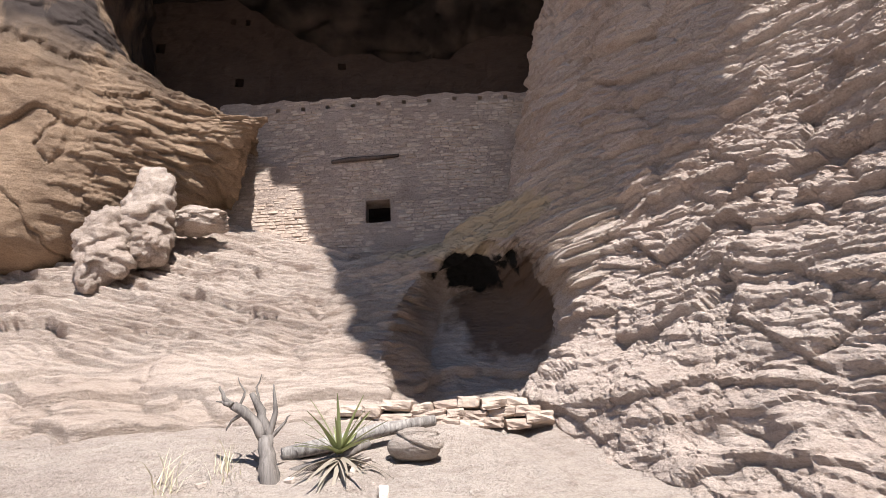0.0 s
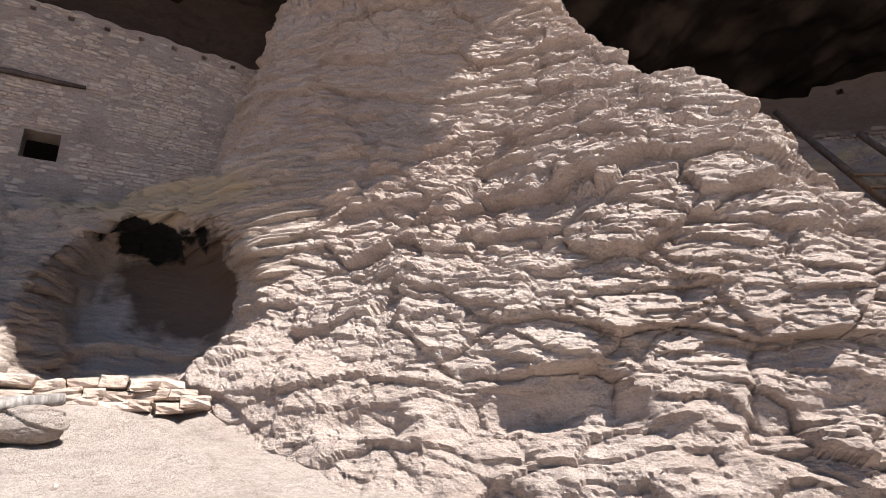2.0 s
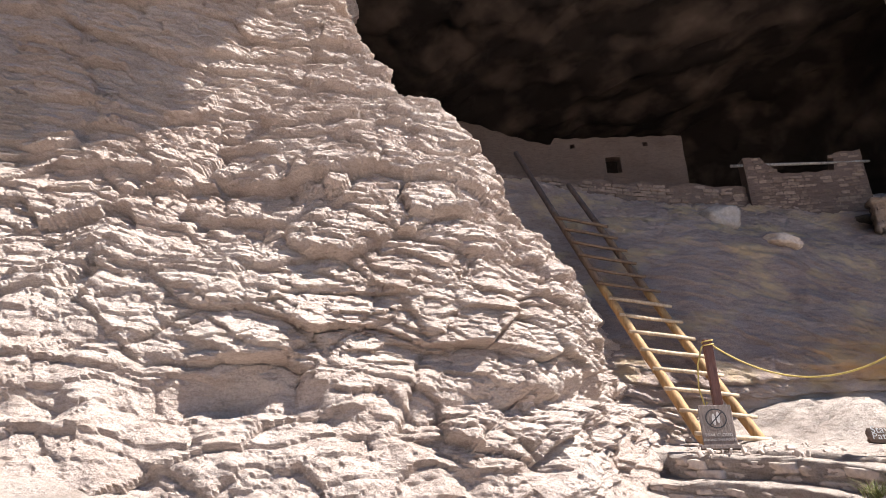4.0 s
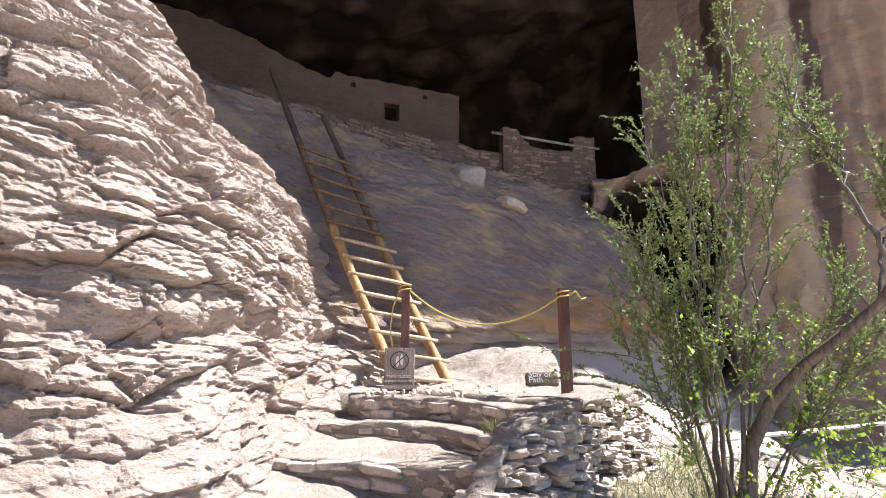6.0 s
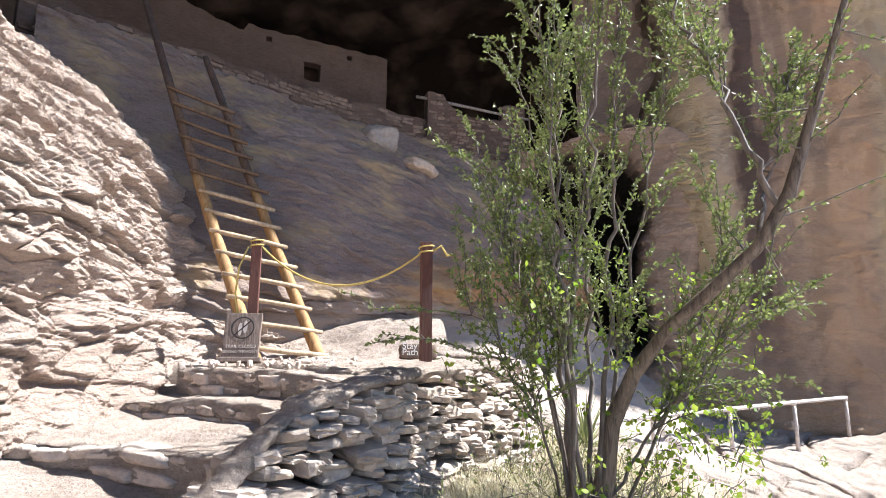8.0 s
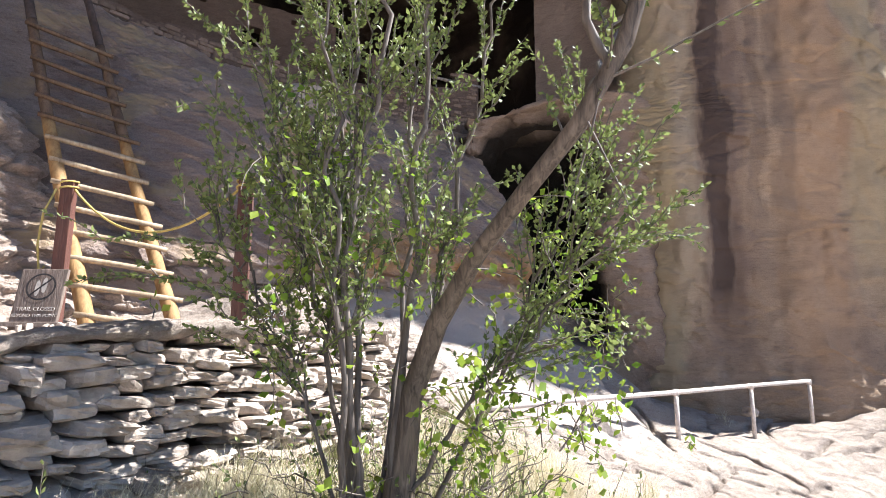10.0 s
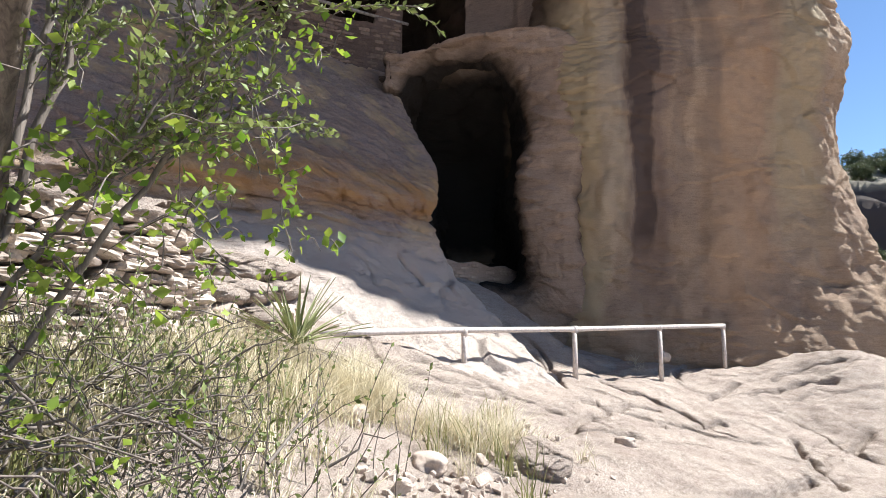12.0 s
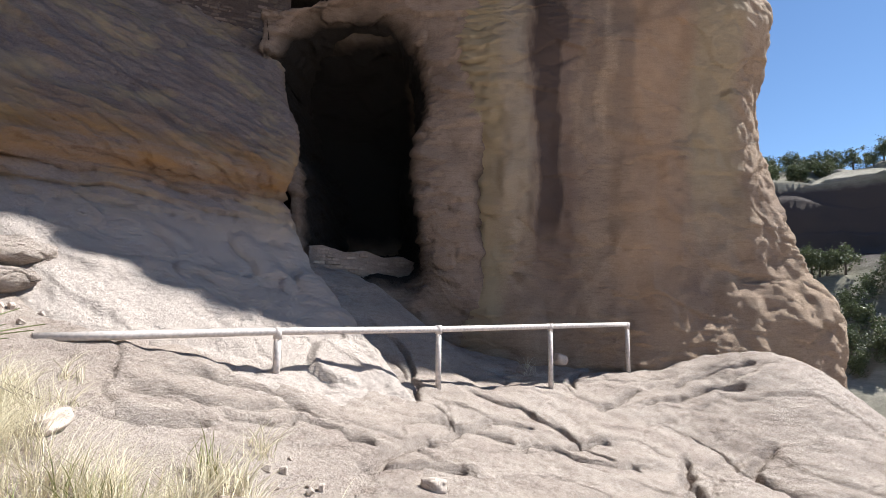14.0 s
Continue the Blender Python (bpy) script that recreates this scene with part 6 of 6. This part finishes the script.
for n, (a, b, c, r) in enumerate(STEMS):
    p = np.concatenate([bend(a, b, 0, 8, brng, 0.012)[:-1], bend(b, c, 0.0, 18, brng, 0.03)])
    m = len(p)
    part("stem", tube([Vector(q) for q in p], list(np.linspace(r * 0.72, 0.004, m)), 8, 0.06, n), BARK_PALE, bush)
    for tw in bush_twigs(p, 0.26, 25, 0.72, brng, 1.8):
        twigs.append((tw, 0.006, 0.002))
        k = int(60 * brng.uniform(0.6, 1.2))
        cc, dd = along(tw, k, brng)
        leaf_c.append(cc), leaf_d.append(dd / 0.1 + brng.normal(scale=1.0, size=(k, 3)))
        for t2 in bush_twigs(tw, 0.2, 2, 0.32, brng, 1.1):
            twigs.append((t2, 0.004, 0.0015))
            cc, dd = along(t2, 22, brng)
            leaf_c.append(cc), leaf_d.append(dd / 0.06 + brng.normal(scale=1.0, size=(22, 3)))
for q in bush_twigs(np.array(TRUNK), 0.45, 16, 0.7, brng, 0.2):
    twigs.append((q, 0.007, 0.002))
    cc, dd = along(q, 22, brng)
    leaf_c.append(cc), leaf_d.append(dd / 0.12 + brng.normal(scale=1.0, size=(22, 3)))
tagged(part("twig_growth", join_tubes("twig_growth", twigs, BARK_PALE), parent=bush), kind="stuff")
leaf_c, leaf_d = np.concatenate(leaf_c), np.concatenate(leaf_d)
part("foliage", leaves_mesh("foliage", leaf_c, leaf_d, brng.uniform(0.024, 0.048, len(leaf_c)), LEAF_SMALL, 0.55, brng), parent=bush, label="small grey-green leaves")

# fresh climbing leaves in the lower half
vine = tagged(new("wild_vine"), "bright green vine with broad leaves climbing through the shrub", "vine")
vc, vd, vt = [], [], []
for (x, y, z, sx, sy, sz, cnt) in ((7.0, -2.45, 1.6, 0.22, 0.25, 0.35, 34), (7.1, -2.75, 0.75, 0.2, 0.3, 0.45, 26), (7.5, -3.75, 1.3, 0.18, 0.15, 0.35, 26), (7.35, -3.8, 0.7, 0.15, 0.18, 0.3, 22), (7.0, -3.35, 0.6, 0.2, 0.2, 0.45, 32), (6.9, -3.05, 0.15, 0.25, 0.35, 0.25, 26), (7.2, -3.6, 1.0, 0.2, 0.25, 0.4, 24), (7.0, -2.35, 1.1, 0.2, 0.2, 0.25, 12)):
    for _ in range(cnt):
        c = np.array([x, y, z]) + brng.normal(size=3) * (sx, sy, sz)
        e = c + brng.normal(size=3) * (0.08, 0.12, 0.12)
        vt.append((bend(c, e, 0.02, 4, brng, 0.008), 0.004, 0.002))
        k = 7
        cc, dd = along(vt[-1][0], k, brng)
        vc.append(cc + brng.normal(scale=0.025, size=(k, 3))), vd.append(brng.normal(size=(k, 3)) - np.array([0.5, 0, 0.2]))
tagged(part("tendril_growth", join_tubes("tendril_growth", vt, BARK_PALE, 4), parent=vine), kind="stuff")
vc, vd = np.concatenate(vc), np.concatenate(vd)
part("leaves", leaves_mesh("leaves", vc, vd, brng.uniform(0.03, 0.062, len(vc)), LEAF_BRIGHT, 0.72, brng), parent=vine)


def blades(name, spots, mat, label, lo, hi, seed, lean=0.35, width=0.004):
    """Grass blades as bent three-part strips."""
    rng = np.random.default_rng(seed)
    n = len(spots)
    h = rng.uniform(lo, hi, n)
    ang = rng.uniform(0, 2 * math.pi, n)
    k = rng.uniform(0.1, 1.0, n) * lean
    d = np.stack([np.cos(ang), np.sin(ang), 0 * ang], 1)
    s = np.stack([-np.sin(ang + 0.7), np.cos(ang + 0.7), 0 * ang], 1) * width
    rows = []
    for t, w in ((0, 1), (0.4, 0.9), (0.75, 0.6), (1.0, 0.12)):
        c = spots + d * (h * k * t * t * 1.6)[:, None] + np.array([0, 0, 1.0]) * (h * t * (1 - 0.25 * k * t))[:, None]
        rows += [c - s * w, c + s * w]
    v = np.stack(rows, 1).reshape(-1, 3)
    b = np.arange(n)[:, None] * 8
    q = np.concatenate([b + np.array([[0, 1, 3, 2]]), b + np.array([[2, 3, 5, 4]]), b + np.array([[4, 5, 7, 6]])])
    return tagged(part(name, quads_mesh(name, v, q, mat)), label, "grass", kind="stuff")


def tufts(areas, seed):
    rng = np.random.default_rng(seed)
    out = []
    for x, y, rx, ry, n_tuft, n_blade in areas:
        for _ in range(n_tuft):
            c = rng.normal(size=2) * (rx, ry) + (x, y)
            p = rng.normal(scale=0.05, size=(n_blade, 2)) + c
            out.append(p)
    p = np.concatenate(out)
    q = np.c_[p, ground_height(p[:, 0], p[:, 1])]
    q[:, 2] += ground_relief(q) - 0.02
    return q


blades("dry_grass", tufts(((6.9, -2.5, 0.5, 0.3, 80, 40), (7.8, -2.9, 0.6, 0.35, 70, 40), (8.8, -3.2, 0.5, 0.3, 36, 36), (9.6, -3.7, 0.35, 0.25, 26, 36), (8.0, -4.3, 0.5, 0.3, 12, 24), (10.4, -3.5, 0.3, 0.25, 14, 30), (9.8, -2.7, 0.4, 0.3, 60, 36), (-1.3, 4.2, 0.3, 0.15, 4, 12), (16.6, -8.0, 0.1, 0.1, 3, 20), (10.3, -5.0, 0.35, 0.25, 22, 26)), 31), GRASS_DRY, "dry straw-coloured grass below the wall and shrub", 0.06, 0.30, 41, 0.9)
blades("tall_dry_grass", tufts(((9.75, -3.85, 0.22, 0.2, 30, 60), (8.6, -2.9, 0.4, 0.25, 16, 40), (7.0, -2.2, 0.5, 0.2, 50, 40), (6.3, -2.2, 0.35, 0.22, 60, 50), (6.9, -2.05, 0.4, 0.2, 50, 50), (6.25, -1.85, 0.4, 0.2, 60, 44), (5.8, -1.5, 0.25, 0.15, 16, 40), (10.1, -3.5, 0.2, 0.2, 16, 50), (9.9, -4.6, 0.25, 0.2, 16, 40)), 34), GRASS_DRY, "feathery tall straw grass beside the trail", 0.20, 0.46, 43, 0.9, 0.0022)
blades("olive_grass", tufts(((7.3, -2.5, 0.5, 0.35, 60, 34), (8.4, -3.1, 0.7, 0.35, 14, 30), (9.6, -4.8, 0.4, 0.25, 8, 26)), 32), GRASS_GREEN, "olive green grass tufts below the shrub", 0.10, 0.40, 42)
prng = random.Random(91)
rubble = tagged(new("rubble"), "scattered small pale stones and gravel on the slope", "gravel", kind="stuff")
spots = []
for cx, cy, rx, ry, n in ((8.3, -4.7, 0.6, 0.35, 260), (11.6, -2.0, 0.6, 0.4, 160), (-0.4, 4.1, 0.35, 0.25, 14), (9.8, -5.2, 0.6, 0.3, 90), (9.0, 0.4, 0.7, 0.5, 90)):
    for _ in range(n):
        x, y = prng.gauss(cx, rx), prng.gauss(cy, ry)
        z = 1.1 if 7.8 < x < 10.2 and y > -1.0 else lie(x, y)
        e = prng.uniform(0.015, 0.055) * (1.6 if prng.random() < 0.12 else 1)
        spots.append(Matrix.LocRotScale((x, y, z + e * 0.25), Euler([prng.uniform(0, 6) for _ in range(3)]), Vector((e * 1.4, e, e * 0.8))))
place_stones(rubble, spots, [stone_mesh(260 + k, 0, 0.15, STONE_PALE) for k in range(6)], limit=0)
rng = np.random.default_rng(33)
scrub = tagged(new("low_scrub"), "tangled grey twiggy scrub with green leaves under the shrub", "scrub")
st, sc, sd = [], [], []
for _ in range(420):
    x, y = rng.normal(size=2) * (0.75, 0.55) + (7.7, -3.0)
    z = float(ground_height([x], [y])[0])
    e = np.array([x, y, z]) + rng.normal(size=3) * (0.18, 0.2, 0.1) + (0, 0, rng.uniform(0.2, 0.65))
    p = bend((x, y, z - 0.03), e, 0.03, 5, rng, 0.02)
    st.append((p, 0.004, 0.0015))
    cc, dd = along(p, 14, rng)
    sc.append(cc), sd.append(dd / 0.1 + rng.normal(size=(14, 3)))
tagged(part("twig_growth", join_tubes("scrub_twigs", st, BARK_PALE, 4), parent=scrub), kind="stuff")
sc, sd = np.concatenate(sc), np.concatenate(sd)
part("foliage", leaves_mesh("scrub_leaves", sc, sd, rng.uniform(0.02, 0.045, len(sc)), LEAF_SMALL, 0.5, rng), parent=scrub)

dead = tagged(new("dead_twigs"), "dark dead twigs tangled at the shrub's foot", "twigs", kind="stuff")
dt = []
for _ in range(260):
    x, y = rng.normal(size=2) * (0.5, 0.4) + (7.35, -2.95)
    z = float(ground_height([x], [y])[0]) + rng.uniform(0.0, 0.35)
    a = rng.uniform(0, 6.28)
    ln = rng.uniform(0.15, 0.6)
    dt.append((bend((x, y, z), (x + ln * math.cos(a), y + ln * math.sin(a), z + rng.uniform(-0.1, 0.25)), 0.02, 6, rng, 0.015), rng.uniform(0.004, 0.009), 0.002))
part("twig_litter", join_tubes("twig_litter", dt, BARK_PALE, 5), parent=dead)
weed = blades("step_weed", np.c_[np.random.default_rng(5).normal(scale=0.05, size=(70, 2)) + (7.15, -0.62), np.full(70, 0.80)], GRASS_GREEN, "small green weed growing on a stone step", 0.06, 0.2, 45, 1.2, 0.006)


def yucca(x, y, z, size, count, dead, seed, label):
    """A rosette of stiff blades, each a part, over a skirt of dead ones."""
    rng = random.Random(seed)
    thing = tagged(new("yucca"), label, "yucca")
    thing.location = (x, y, z)
    shapes = []
    for mat in (YUCCA, YUCCA_DEAD):
        n = 7
        v, q = [], []
        for k in range(n):
            t = k / (n - 1)
            w = 0.022 * (1 - t) ** 0.7 + 0.002
            dz = -0.12 * t * t if mat is YUCCA else -0.35 * t * t
            v += [(-w, t, dz + 0.006), (0, t, dz - 0.004), (w, t, dz + 0.006)]
        for k in range(n - 1):
            for s in (0, 1):
                q.append((3 * k + s, 3 * k + s + 1, 3 * k + s + 4, 3 * k + s + 3))
        shapes.append(quads_mesh("blade", v, q, mat))
    for k in range(count + dead):
        old = k >= count
        el = rng.uniform(-25, 10) if old else rng.uniform(12, 82)
        ln = size * rng.uniform(0.7, 1.05)
        ob = new("dead_blade" if old else "blade", shapes[old])
        ob.parent = thing
        ob.matrix_basis = Matrix.Translation((0, 0, 0.10 if old else 0.14)) @ pose(0, 0, 0, 0, 0, rng.uniform(0, 360)) @ pose(0, 0, 0, el, rng.uniform(-30, 30), 0) @ Matrix.Diagonal((0.9, ln, ln, 1))
    return thing


yucca(-0.50, 4.45, 1.68, 0.40, 26, 34, 71, "green narrow-leaved yucca over a skirt of dead blades")
yucca(10.25, -3.1, lie(10.25, -3.1) + 0.06, 0.72, 46, 30, 72, "spiky green yucca growing by the handrail end")

# ---------- far canyon side with junipers ----------
def far_band_shade(nd, lk, col):
    # The north-facing cliff band's shade, painted dark between two heights.
    dark = height_mask(nd, lk, "Z", 13.8, 12.9)
    low = height_mask(nd, lk, "Z", 4.0, 5.5)
    m = nd.new("ShaderNodeMath")
    m.operation = "MULTIPLY"
    lk.new(dark, m.inputs[0])
    lk.new(low, m.inputs[1])
    return mix(nd, lk, m.outputs[0], col, (0.075, 0.06, 0.056))


FAR_ROCK = rock_material("far_canyon_rock", (0.42, 0.375, 0.32), (0.29, 0.265, 0.21), (0.16, 0.16, 0.10), patch=0.12, strata=0.5, soot=far_band_shade)
hx, hy = np.linspace(0, 1, 160), np.linspace(0, 1, 130)
U, V = np.meshgrid(hx, hy, indexing="ij")
U, V = U.ravel(), V.ravel()
ang = radians(-85) + radians(75) * U
prof_d = np.array([22, 45, 60, 63, 66, 80, 150.0])
prof_z = np.array([-14, -6, 4.6, 5.4, 14.2, 18, 27.0])
pv = V * (len(prof_d) - 1)
dist = np.interp(pv, np.arange(7), prof_d)
hz = np.interp(pv, np.arange(7), prof_z)
hp = np.c_[8 + dist * np.cos(ang), -8 + dist * np.sin(ang), hz]
hp += 1.3 * np.stack([fbm(hp * 0.08, 4, 95), fbm(hp * 0.08, 4, 96), fbm(hp * 0.1, 4, 97)], 1)
hp[:, 2] += 0.9 * ledges(hp * 0.25, 0.5, 1.6, 98)
tagged(part("far_hillside", quads_mesh("far_hillside", hp, grid_quads(160, 130, flip=True), FAR_ROCK)), "opposite canyon side with a dark cliff band", "hillside", kind="structure")
LEAF_FAR = leaf_material("juniper_needles", (0.05, 0.065, 0.026), (0.14, 0.16, 0.07), 0.15)


def juniper(seed):
    rng = np.random.default_rng(seed)
    thing = tagged(new("juniper_tree"), "dark green juniper on the far canyon slope", "tree", "junipers across the canyon")
    part("trunk", tube([(0, 0, -0.4), (0.05, 0.03, 0.8), (-0.05, 0.02, 1.7), (0, 0, 2.6)], [0.16, 0.13, 0.09, 0.03], 7, 0.1, seed), BARK, thing)
    c = []
    for _ in range(26):
        o = rng.normal(size=3) * (0.75, 0.75, 0.7) + (0, 0, 2.0)
        c.append(o + rng.normal(scale=0.28, size=(70, 3)))
    c = np.concatenate(c)
    part("crown", leaves_mesh("crown", c, rng.normal(size=(len(c), 3)), rng.uniform(0.16, 0.34, len(c)), LEAF_FAR, 0.6, rng), parent=thing)
    return thing


models = [juniper(300 + k) for k in range(4)]
tr = np.random.default_rng(77)
free = list(models)
spots_j = []
for k in range(230):
    a = radians(tr.uniform(-62, -28))
    v = tr.choice([tr.uniform(1.1, 2.0), tr.uniform(4.3, 6.0)], p=[0.25, 0.75])
    at = round((a - radians(-85)) / radians(75) * 159) * 130 + round(v / 6 * 129)
    spots_j.append((*hp[at], tr.uniform(0.3, 0.75) if v > 4 else tr.uniform(0.4, 0.8)))
for k, (x, y, z, size) in enumerate(spots_j):
    m = pose(x, y, z, 0, 0, tr.uniform(0, 360))
    if k < 4:
        models[k].matrix_basis = m @ Matrix.Scale(size, 4)
    else:
        copy_thing(models[k % 4], m @ Matrix.Scale(size / models[k % 4].scale.x, 4))
